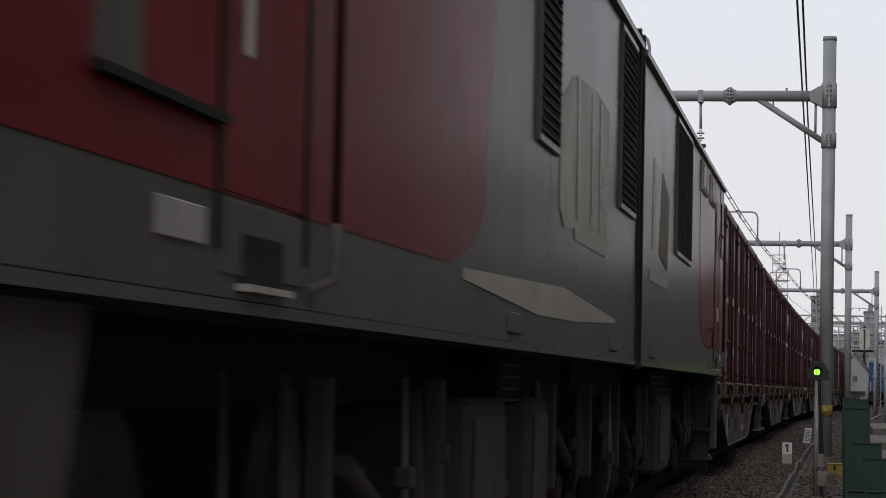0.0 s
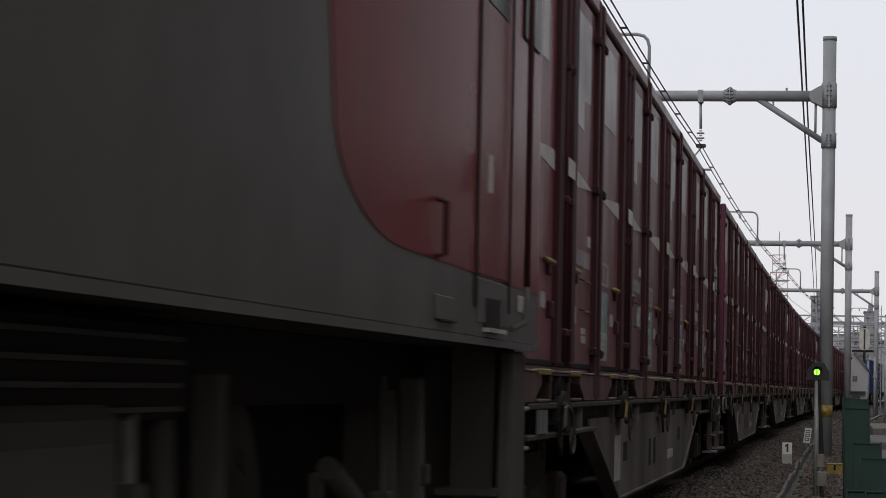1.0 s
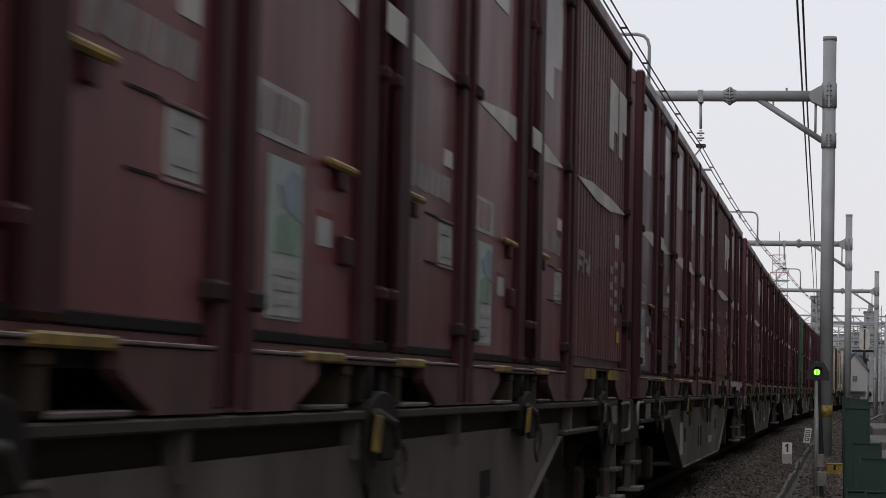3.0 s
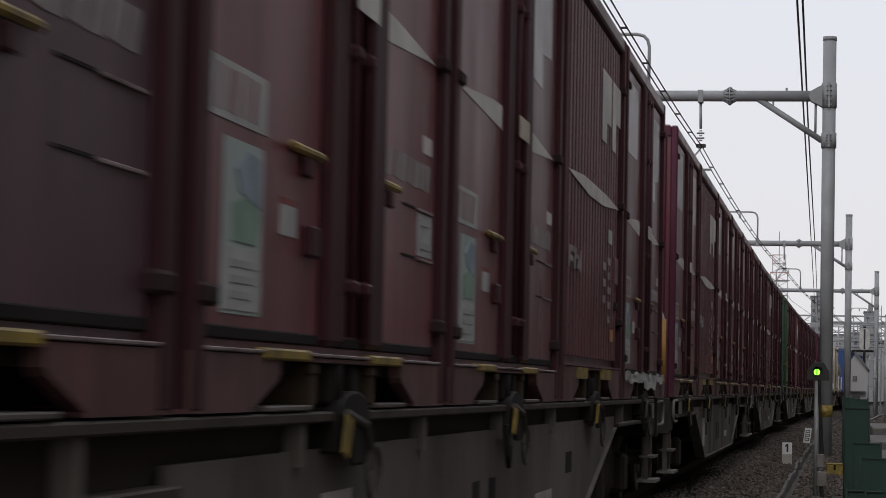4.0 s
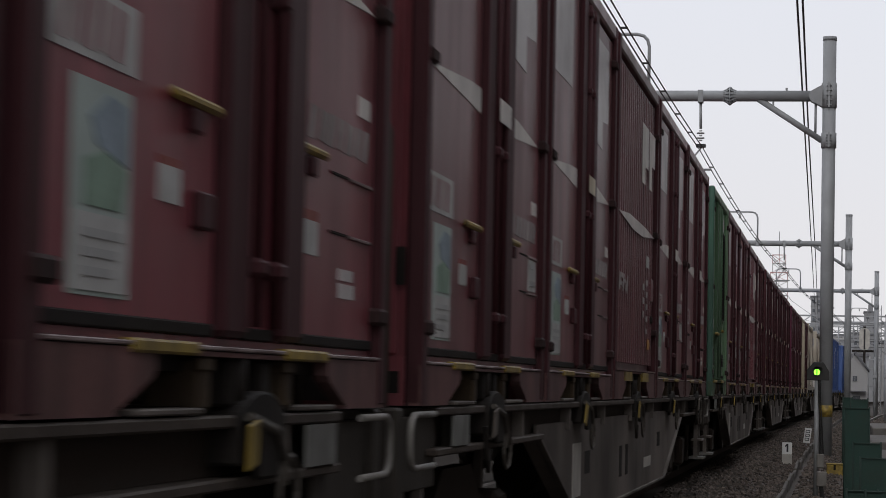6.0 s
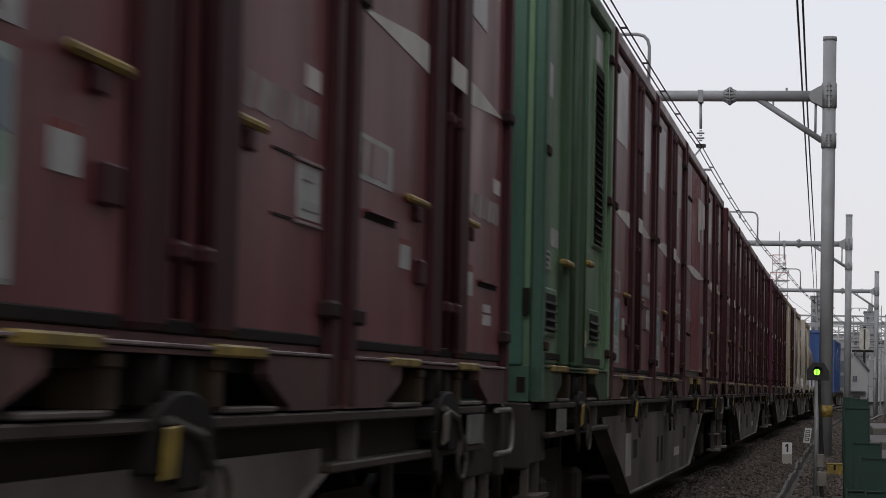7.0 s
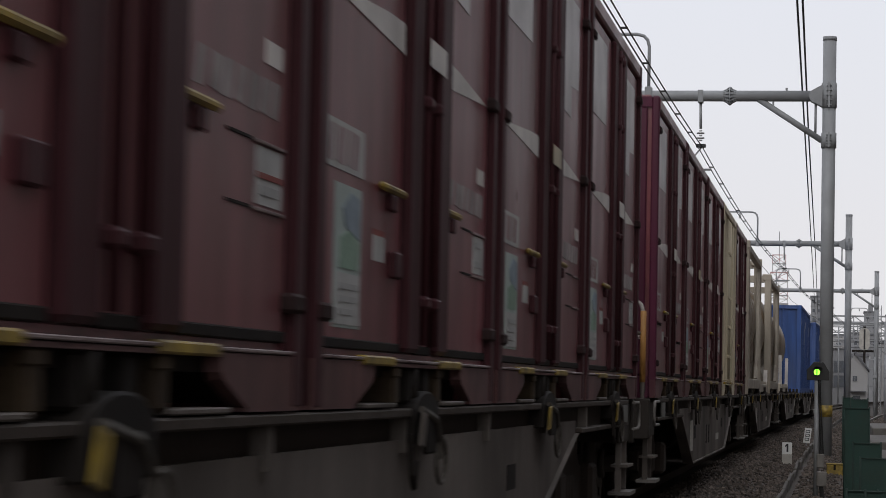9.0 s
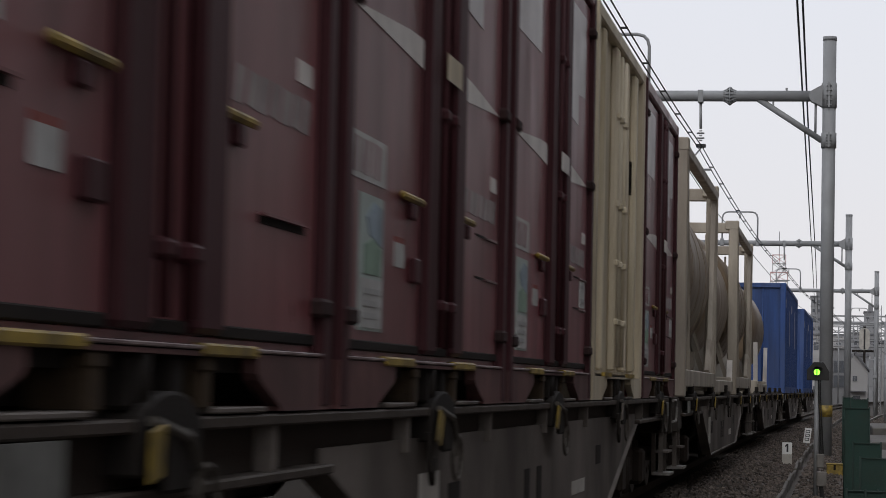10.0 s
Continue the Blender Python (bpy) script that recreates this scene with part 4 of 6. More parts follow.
def door_container(mat, end_mat, label, card=True, tag="white", louvre=True, plate_mat=None, extra=False, mark_z=0.51, seal=True, card_mat=None, note=None, sheet=False):
    """Twelve-foot box with a pair of side doors."""
    c = thing("freight_container", label, "container", "containers on the wagons")
    h = CL / 2
    Y = lambda u: u - h
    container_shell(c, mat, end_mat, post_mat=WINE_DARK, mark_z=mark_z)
    base_side(c, mat, CL)
    xs = CW - 0.045
    # door leaves: two stiff panels with pressed fields
    for a, b in ((0.16, 1.50), (2.44, 3.56)):
        part("door_leaf", bevelled(boxes((xs - 0.004, xs + 0.018, Y(a), Y(b), 0.20, 2.38)), 0.008), mat, c)
    part("centre_leaf", bevelled(boxes((xs - 0.004, xs + 0.010, Y(1.80), Y(2.14), 0.20, 2.38)), 0.006), mat, c)
    x = xs + 0.018
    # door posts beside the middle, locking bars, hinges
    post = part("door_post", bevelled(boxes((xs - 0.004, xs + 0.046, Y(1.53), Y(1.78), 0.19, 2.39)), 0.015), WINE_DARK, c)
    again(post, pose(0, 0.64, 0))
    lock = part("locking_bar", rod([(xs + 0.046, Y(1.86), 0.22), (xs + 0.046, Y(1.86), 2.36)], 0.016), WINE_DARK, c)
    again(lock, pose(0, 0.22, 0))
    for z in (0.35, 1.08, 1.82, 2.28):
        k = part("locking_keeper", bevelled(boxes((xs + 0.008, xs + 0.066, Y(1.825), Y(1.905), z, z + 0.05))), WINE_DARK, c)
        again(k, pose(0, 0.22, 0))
    for u, z in ((0.13, 0.26), (0.13, 1.27), (0.13, 2.2), (3.60, 0.27), (3.60, 1.27), (3.60, 2.2)):
        part("hinge", bevelled(boxes((xs, CW + 0.012, Y(u) - 0.08, Y(u) + 0.08, z, z + 0.055)), 0.01), GRIMY, c)
    # marks
    decal([(Y(0.17), 1.285), (Y(1.50), 1.235), (Y(1.50), 1.345), (Y(1.20), 1.34)], c, MARK, x, "tapered_stripe")
    decal(quad(Y(1.80), Y(2.15), 1.235, 1.335), c, MARK if tag == "white" else BEIGE, xs + 0.062, "stripe_block")
    decal([(Y(2.45), 1.235), (Y(3.52), 1.285), (Y(2.70), 1.335), (Y(2.45), 1.34)], c, MARK, x, "tapered_stripe")
    decal([(Y(0.2), 1.78), (Y(1.18), 1.78), (Y(1.18), 2.30), (Y(0.2), 2.30)], c, LOGO, x, "letter_shape", "large worn grey letter shape")
    decal(quad(Y(1.82), Y(2.12), 1.64, 2.32), c, LOGO, xs + 0.010, "letter_shape")
    decal([(Y(2.5), 1.62), (Y(2.98), 1.60), (Y(2.98), 1.78), (Y(3.35), 1.80), (Y(3.35), 2.28), (Y(2.5), 2.28)], c, LOGO, x, "letter_shape")
    pm = plate_mat or PLATE
    plate = decal(quad(Y(0.20), Y(0.80), 0.735, 0.885), c, pm, x, "label_plate", "white printed label plate")
    slanted(c, Y(0.25), Y(0.72), 0.752, 0.868, 5, mat, x + 0.003, 0.42)
    if card:
        decal(quad(Y(0.35), Y(0.77), 0.25, 0.695), c, card_mat or POCKET, x, "card_pocket", "pale card behind a clear pocket")
        decal(quad(Y(0.37), Y(0.75), 0.26, 0.42), c, card_mat or pm, x + 0.003, "card_sheet")
        if card_mat is None:
            decal([(Y(0.44), 0.435), (Y(0.70), 0.435), (Y(0.74), 0.52), (Y(0.58), 0.555), (Y(0.44), 0.53)], c, CARD_INK, x + 0.003, "card_picture", "green print on the card")
            decal([(Y(0.52), 0.565), (Y(0.74), 0.53), (Y(0.74), 0.66), (Y(0.60), 0.675), (Y(0.47), 0.62)], c, CARD_BLUE, x + 0.003, "card_picture", "pale blue print on the card")
        bars(c, Y(0.40), Y(0.73), 0.28, 0.40, 3, SIGN_GREY, x + 0.006)
    if louvre and not card:
        for u, z in ((0.32, 0.615), (2.85, 0.50)):
            # Slots are black bars that stand for the shade inside.
            part("vent_slot", boxes((x - 0.002, x + 0.004, Y(u), Y(u) + 0.55, z, z + 0.02)), DARK, c)
            part("vent_hood", boxes((x, x + 0.02, Y(u), Y(u) + 0.55, z + 0.02, z + 0.028)), mat, c)
    decal(quad(Y(0.99), Y(1.18), 0.485, 0.57), c, pm, x, "small_label", "small white label")
    decal(quad(Y(0.99), Y(1.18), 0.57, 0.59), c, RED_TAG, x, "label_band")
    if extra:
        decal(quad(Y(2.50), Y(2.70), 0.45, 0.55), c, pm, x, "small_label", "small white label with a red band")
        decal(quad(Y(2.50), Y(2.70), 0.55, 0.58), c, RED_TAG, x, "label_band")
        decal(quad(Y(3.02), Y(3.26), 0.34, 0.385), c, LOGO, x, "class_mark")
        decal(quad(Y(3.02), Y(3.24), 0.395, 0.43), c, LOGO, x, "class_mark")
    slanted(c, Y(2.55), Y(3.48), 0.79, 0.89, 7, FADED, x, 0.66)
    decal(quad(Y(3.28), Y(3.47), 0.93, 0.995), c, MARK, x, "class_mark")
    if card:
        for z in (0.532, 0.712):
            part("holder_slot", boxes((x - 0.002, x + 0.004, Y(2.88), Y(3.15), z, z + 0.008)), DARK, c)
            part("holder_rail", bevelled(boxes((x - 0.002, x + 0.010, Y(3.17), Y(3.51), z - 0.004, z + 0.006)), 0.002), EDGE, c, "thin worn rail of the card holder")
    if note:
        slip = decal(quad(Y(3.19), Y(3.49), 0.548, 0.704), c, PLATE, x, "paper_note", "white paper slip in the holder")
        decal(quad(Y(3.24), Y(3.44), 0.575, 0.60), slip, SIGN_GREY, x + 0.0032, "note_print")
        if note == "red":
            decal(quad(Y(3.20), Y(3.48), 0.618, 0.634), slip, RED_TAG, x + 0.0032, "note_band")
        else:
            decal(quad(Y(3.24), Y(3.40), 0.66, 0.68), slip, SIGN_GREY, x + 0.0032, "note_print")
    if sheet:
        pasted = decal([(Y(2.50), 1.215), (Y(3.54), 1.225), (Y(3.55), 1.60), (Y(2.52), 1.605)], c, SIGN_GREY, x + 0.0035, "pasted_sheet", "pale weathered sheet pasted on the door")
        for k, (u, w, z) in enumerate(((2.62, 0.5, 1.50), (2.70, 0.7, 1.42), (2.60, 0.25, 1.30), (3.05, 0.35, 1.27))):
            decal([(Y(u), z), (Y(u) + w, z + 0.01), (Y(u) + w, z + 0.035), (Y(u), z + 0.025)], pasted, CASE, x + 0.0068, "faded_stroke")
    part("latch_box", bevelled(boxes((x - 0.002, x + 0.025, Y(1.28), Y(1.42), 0.44, 0.53)), 0.006), WINE_DARK, c)
    # handles
    for u, z, w in ((1.0, 0.725, 0.53), (2.34, 0.735, 0.45)):
        part("door_handle", bevelled(boxes((x + 0.004, x + 0.026, Y(u) + 0.05, Y(u) + w - 0.05, z, z + 0.028)), 0.009), YELLOW, c, "worn yellow door handle")
        part("handle_catch", bevelled(boxes((x, x + 0.022, Y(u) + w * 0.42, Y(u) + w * 0.60, z - 0.06, z - 0.003)), 0.006), WINE_DARK, c)
    if seal:
        for a, b in ((0.15, 1.50), (1.80, 2.14), (2.44, 3.56)):
            part("door_seal", bevelled(boxes((xs + 0.008, xs + 0.024, Y(a), Y(b), 0.186, 0.218)), 0.004), SEAL, c, "black rubber seal along the door foot")
    for u, w in ((0.74, 0.55), (2.22, 0.54)):
        part("sill_mark", bevelled(boxes((CW - 0.03, CW + 0.006, Y(u), Y(u) + w, 0.138, 0.170)), 0.006), YELLOW, c, "chipped yellow sill mark")
    for u in (1.35, 2.25):
        part("frame_mark", bevelled(boxes((CW - 0.03, CW - 0.008, Y(u), Y(u) + 0.12, 0.100, 0.137)), 0.006), OCHRE, c)
    part("sill", bevelled(boxes((CW - 0.06, CW + 0.002, -h + 0.13, h - 0.13, 0.153, 0.164)), 0.003), EDGE if seal else mat, c, "worn bare edge of the sill")
    part("door_foot", bevelled(boxes((xs - 0.002, xs + 0.012, Y(0.14), Y(3.57), 0.164, 0.187)), 0.003), mat, c)
    return c


def ribbed_container(mat, end_mat, label, slots=False):
    """Twelve-foot box with a pressed, ribbed side."""
    c = thing("freight_container", label, "container", "containers on the wagons")
    h = CL / 2
    Y = lambda u: u - h
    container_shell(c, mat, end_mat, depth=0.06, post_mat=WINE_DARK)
    base_side(c, mat, CL, 0.196)
    xs = CW - 0.060
    for k in range(6, 15) if slots else range(19):
        u = 0.24 + k * 0.172
        rib = [(xs - 0.004, Y(u)), (xs + 0.036, Y(u) + 0.03), (xs + 0.036, Y(u) + 0.095), (xs - 0.004, Y(u) + 0.125)]
        part("rib", prism(bmesh.new(), rib, "z", 0.26, 2.36), mat, c)
    x = xs + 0.040
    decal([(Y(0.30), 1.305), (Y(1.5), 1.245), (Y(2.4), 1.245), (Y(3.50), 1.30), (Y(2.6), 1.33), (Y(1.2), 1.34)], c, MARK, x, "swoosh_mark", "off-white tapered swoosh")
    decal([(Y(2.25), 1.66), (Y(2.55), 1.66), (Y(2.55), 1.80), (Y(2.85), 1.80), (Y(2.85), 2.12), (Y(2.25), 2.12)], c, MARK, x, "letter_shape")
    decal([(Y(2.95), 1.66), (Y(3.2), 1.66), (Y(3.2), 1.86), (Y(3.5), 1.86), (Y(3.5), 2.12), (Y(2.95), 2.12)], c, MARK, x, "letter_shape")
    for outline in ([(0.40, 0.76), (0.48, 0.76), (0.53, 0.885), (0.45, 0.885)], [(0.54, 0.855), (0.70, 0.85), (0.71, 0.885), (0.54, 0.888)], [(0.51, 0.80), (0.66, 0.795), (0.67, 0.825), (0.52, 0.83)], [(0.70, 0.76), (0.77, 0.76), (0.83, 0.885), (0.76, 0.885)], [(0.84, 0.85), (0.98, 0.845), (1.02, 0.80), (0.98, 0.77), (0.90, 0.77), (0.91, 0.80), (0.95, 0.81), (0.93, 0.825), (0.84, 0.825)], [(1.02, 0.755), (1.10, 0.755), (1.14, 0.885), (1.06, 0.885)]):
        decal([(Y(u), z) for u, z in outline], c, FADED, x, "letter_shape")
    if not slots:
        bars(c, Y(2.44), Y(2.66), 0.60, 0.92, 3, FADED, x, 1)
        bars(c, Y(2.76), Y(2.98), 0.48, 0.96, 5, FADED, x, 1)
        decal(quad(Y(2.78), Y(3.04), 1.03, 1.12), c, PLATE, x, "small_label")
        decal(quad(Y(2.98), Y(3.20), 0.385, 0.465), c, ORANGE, x, "small_label", "small orange label")
        part("vent_panel", bevelled(boxes((xs, xs + 0.045, Y(3.22), Y(3.48), 0.78, 0.96)), 0.006), mat, c)
        part("handle_catch", bevelled(boxes((xs, xs + 0.05, Y(3.3), Y(3.42), 0.6, 0.66)), 0.01), DARK, c)
    if slots:
        for a, b in ((0.15, 1.19), (2.78, 3.52)):
            part("flat_panel", bevelled(boxes((xs - 0.004, xs + 0.036, Y(a), Y(b), 0.27, 2.36)), 0.008), mat, c)
        slanted(c, Y(2.84), Y(3.48), 0.79, 0.88, 5, FADED, x, 0.66)
        for u, z in ((0.56, 0.612), (0.56, 1.98)):
            part("vent_slot", boxes((x - 0.004, x + 0.004, Y(u), Y(u) + 0.56, z, z + 0.022)), DARK, c)
            part("vent_hood", boxes((x - 0.004, x + 0.016, Y(u), Y(u) + 0.56, z + 0.022, z + 0.032)), mat, c)
        part("foot_edge", bevelled(boxes((xs - 0.002, xs + 0.046, Y(0.14), Y(3.56), 0.262, 0.272)), 0.003), EDGE, c, "worn edge along the foot of the wall")
    for u in (0.78, 2.32):
        part("sill_mark", boxes((CW - 0.02, CW + 0.004, Y(u), Y(u) + 0.60, 0.128, 0.194)), YELLOW, c, "yellow sill plate")
    part("sill", boxes((CW - 0.06, CW + 0.002, -h + 0.13, h - 0.13, 0.20, 0.212)), mat, c)
    for z in (0.5, 1.3, 2.1):
        part("hinge", bevelled(boxes((xs, CW + 0.012, Y(3.5), Y(3.66), z, z + 0.055)), 0.01), GRIMY, c)
    return c


def green_container():
    c = thing("freight_container", "green ventilated container with dark louvre openings on a wagon", "container", "containers on the wagons")
    h = CL / 2
    Y = lambda u: u - h
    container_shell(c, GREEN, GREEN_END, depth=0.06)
    base_side(c, GREEN, CL, 0.172)
    xs = CW - 0.06
    for a, b in ((0.16, 1.0), (2.3, 3.5)):
        part("door_leaf", bevelled(boxes((xs - 0.004, xs + 0.02, Y(a), Y(b), 0.20, 2.38)), 0.008), GREEN, c)
    post = part("door_post", bevelled(boxes((xs - 0.004, xs + 0.055, Y(1.08), Y(1.28), 0.19, 2.39)), 0.015), GREEN_DARK, c)
    for d in (0.50, 0.86):
        again(post, pose(0, d, 0))
    part("locking_bar", rod([(xs + 0.05, Y(1.44), 0.22), (xs + 0.05, Y(1.44), 2.36)], 0.018), GREEN_DARK, c)
    part("locking_bar", rod([(xs + 0.05, Y(2.02), 0.22), (xs + 0.05, Y(2.02), 2.36)], 0.018), GREEN_DARK, c)
    part("side_post", bevelled(boxes((xs - 0.004, xs + 0.05, Y(3.36), Y(3.46), 0.19, 2.39)), 0.012), GREEN, c)
    x = xs + 0.02
    for u, z, w, hh in ((0.17, 0.37, 0.62, 0.20), (2.62, 0.37, 0.52, 0.16), (2.80, 0.98, 0.50, 1.12)):
        part("louvre_frame", bevelled(boxes((x - 0.004, x + 0.012, Y(u) - 0.04, Y(u) + w + 0.04, z - 0.03, z + hh + 0.03)), 0.005), GREEN, c)
        # Opening and blades are black solids for the shade within.
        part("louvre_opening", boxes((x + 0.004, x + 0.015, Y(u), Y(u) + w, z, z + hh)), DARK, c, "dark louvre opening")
        part("louvre_sill", boxes((x + 0.010, x + 0.02, Y(u) - 0.03, Y(u) + w + 0.03, z - 0.018, z - 0.004)), GREEN, c)
        for q in range(int(hh / 0.045)):
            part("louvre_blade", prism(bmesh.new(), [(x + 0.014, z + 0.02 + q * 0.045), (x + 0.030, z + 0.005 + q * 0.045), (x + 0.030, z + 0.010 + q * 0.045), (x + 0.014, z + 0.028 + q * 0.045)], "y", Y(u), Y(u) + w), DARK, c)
    decal(quad(Y(0.2), Y(0.62), 0.70, 0.80), c, PLATE, x, "label_plate", "white printed label plate")
    bars(c, Y(0.24), Y(0.58), 0.705, 0.795, 3, PRINT, x + 0.003)
    decal(quad(Y(0.62), Y(0.95), 0.83, 0.93), c, PLATE, x, "label_plate")
    decal(quad(Y(0.3), Y(0.6), 1.62, 1.8), c, PLATE, x, "label_plate")
    decal(quad(Y(2.9), Y(3.3), 1.98, 2.3), c, LOGO, x, "letter_shape")
    decal(quad(Y(2.32), Y(2.54), 0.32, 0.42), c, BEIGE, x, "small_label")
    for u, z, w in ((0.86, 0.74, 0.4), (2.1, 0.80, 0.3)):
        part("door_handle", bevelled(boxes((x + 0.02, x + 0.065, Y(u), Y(u) + w, z, z + 0.035)), 0.01), YELLOW, c, "worn yellow door handle")
    for u, z in ((0.13, 0.26), (0.13, 1.27), (0.13, 2.2), (3.58, 0.27), (3.58, 1.27), (3.58, 2.2)):
        part("hinge", bevelled(boxes((xs, CW + 0.012, Y(u) - 0.08, Y(u) + 0.08, z, z + 0.055)), 0.01), GRIMY, c)
    part("door_seal", bevelled(boxes((xs + 0.0205, xs + 0.03, Y(0.17), Y(3.5), 0.222, 0.258)), 0.003), SEAL, c, "black rubber seal along the door foot")
    part("sill", bevelled(boxes((CW - 0.06, CW + 0.002, -h + 0.13, h - 0.13, 0.175, 0.187)), 0.003), SOILED_GREEN, c)
    for u, w in ((0.42, 0.80), (2.30, 0.62)):
        part("sill_mark", bevelled(boxes((CW - 0.02, CW + 0.006, Y(u), Y(u) + w, 0.158, 0.192)), 0.005), YELLOW, c, "chipped yellow sill mark")
    return c


def beige_container():
    c = thing("freight_container", "cream painted container with posts and handles on a wagon", "container", "containers on the wagons")
    h = CL / 2
    Y = lambda u: u - h
    container_shell(c, BEIGE, BEIGE, depth=0.06)
    base_side(c, BEIGE, CL)
    xs = CW - 0.06
    for u in (0.55, 1.45, 2.25, 3.0):
        part("side_post", bevelled(boxes((xs - 0.004, xs + 0.05, Y(u), Y(u) + 0.13, 0.19, 2.39)), 0.014), BEIGE, c)
    for u in (1.5, 1.78, 2.1):
        part("locking_bar", rod([(xs + 0.04, Y(u), 0.22), (xs + 0.04, Y(u), 2.36)], 0.02), BEIGE, c)
        for z in (0.5, 0.9, 1.3, 1.9):
            part("locking_keeper", bevelled(boxes((xs, xs + 0.07, Y(u) - 0.04, Y(u) + 0.04, z, z + 0.045)), 0.008), BEIGE, c)
    part("vent_slot", boxes((xs + 0.0, xs + 0.02, Y(3.0), Y(3.15), 1.5, 1.75)), DARK, c, "dark vent opening")
    decal(quad(Y(2.3), Y(2.65), 0.35, 0.75), c, PLATE, xs + 0.004, "label_plate")
    for u in (0.72, 2.5):
        part("sill_mark", boxes((CW - 0.02, CW + 0.004, Y(u), Y(u) + 0.5, 0.15, 0.176)), YELLOW, c)
    return c


def tank_container():
    c = thing("tank_container", "cream tank container with a box frame and domed ends", "container", "tank containers on the wagon")
    L, W, H = 6.06, 1.22, 2.55
    h = L / 2
    for sx in (-1, 1):
        for sy in (-1, 1):
            part("frame_post", bevelled(boxes((sx * W - 0.07 * (sx + 1), sx * W + 0.07 * (1 - sx), sy * h - 0.075 * (sy + 1), sy * h + 0.075 * (1 - sy), 0, H)), 0.012), FRAME, c)
            part("corner_casting", bevelled(boxes((sx * W - 0.19 if sx > 0 else sx * W - 0.006, sx * W + 0.006 if sx > 0 else sx * W + 0.19, sy * h - 0.19 if sy > 0 else sy * h - 0.006, sy * h + 0.006 if sy > 0 else sy * h + 0.19, H - 0.12, H + 0.01)), 0.01), FRAME, c)
        part("top_rail", bevelled(boxes((sx * W - 0.10 if sx > 0 else sx * W + 0.0, sx * W if sx > 0 else sx * W + 0.10, -h + 0.15, h - 0.15, H - 0.16, H - 0.05)), 0.01), FRAME, c)
        part("bottom_rail", bevelled(boxes((sx * W - 0.12 if sx > 0 else sx * W, sx * W if sx > 0 else sx * W + 0.12, -h + 0.15, h - 0.15, 0.10, 0.27)), 0.01), FRAME, c)
        for y, dy in ((-2.93, 0.62), (2.93, -0.62)):
            part("frame_strut", tube(bmesh.new(), [(sx * (W - 0.05), y, H - 0.18), (sx * (W - 0.05), y + dy, 0.26)], 0.055, 6), FRAME, c)
        for y, dy in ((-2.75, 0.75), (2.75, -0.75)):
            part("side_brace", tube(bmesh.new(), [(sx * (W - 0.06), y, 0.95), (sx * (W - 0.06), y + dy, 0.27)], 0.05, 6), FRAME, c)
    for sy in (-1, 1):
        y0 = sy * (h - 0.075)
        for za, zb in ((H - 0.17, H - 0.02), (0.06, 0.22)):
            part("end_beam", bevelled(boxes((-W + 0.14, W - 0.14, y0 - 0.06, y0 + 0.06, za, zb)), 0.01), FRAME, c)
        for sx in (-1, 1):
            part("end_brace", tube(bmesh.new(), [(sx * (W - 0.15), y0, 0.25), (sx * 0.35, y0, H - 0.15)], 0.06, 6), FRAME, c)
            part("gusset", prism(bmesh.new(), [(sx * (W - 0.14), 0.22), (sx * (W - 0.14), 0.62), (sx * (W - 0.44), 0.22)], "y", y0 - 0.05, y0 + 0.05), LIGHT_PAINT, c)
        part("ladder", rod([(0.75, y0 + sy * 0.07, 0.3), (0.75, y0 + sy * 0.07, 2.35)], 0.018, 6), FRAME, c)
    vessel(c, 2.86, SHADED_TANK, 1.145)
    for y in (-1.9, -0.65, 0.65, 1.9):
        part("vessel_band", rod([(0, y - 0.05, 1.355), (0, y + 0.05, 1.355)], 1.149, 40), SHADED_TANK, c)
    part("manhole", rod([(0, 0, 2.45), (0, 0, 2.58)], 0.28, 20), FRAME, c)
    part("outlet_valve", rod([(0.1, -2.95, 0.42), (0.1, -2.72, 0.5)], 0.09, 10), DARK, c)
    for y in (-2.2, 2.2):
        part("saddle", boxes((-1.0, 1.0, y - 0.1, y + 0.1, 0.24, 0.52)), FRAME, c)
    return c


def vessel(parent, half, mat, r_max=1.09):
    """A round tank shell with domed ends, lying along y."""
    zc = 1.30 + (r_max - 1.09)
    shape = [(1.0, 0.12), (0.99, 0.60), (0.965, 0.90), (0.935, r_max - 0.05), (0.885, r_max)]
    rings = [(-half * a, r) for a, r in shape] + [(half * a, r) for a, r in shape[::-1]]
    bm = bmesh.new()
    loops = [[bm.verts.new((r * math.cos(a), y, zc + r * math.sin(a))) for a in (2 * math.pi * k / 40 for k in range(40))] for y, r in rings]
    for a, b in zip(loops, loops[1:]):
        for k in range(40):
            bm.faces.new((a[k], a[(k + 1) % 40], b[(k + 1) % 40], b[k])).smooth = True
    bm.faces.new(loops[0])
    bm.faces.new(loops[-1][::-1])
    bmesh.ops.recalc_face_normals(bm, faces=bm.faces[:])
    return part("tank_vessel", bm, mat, parent)


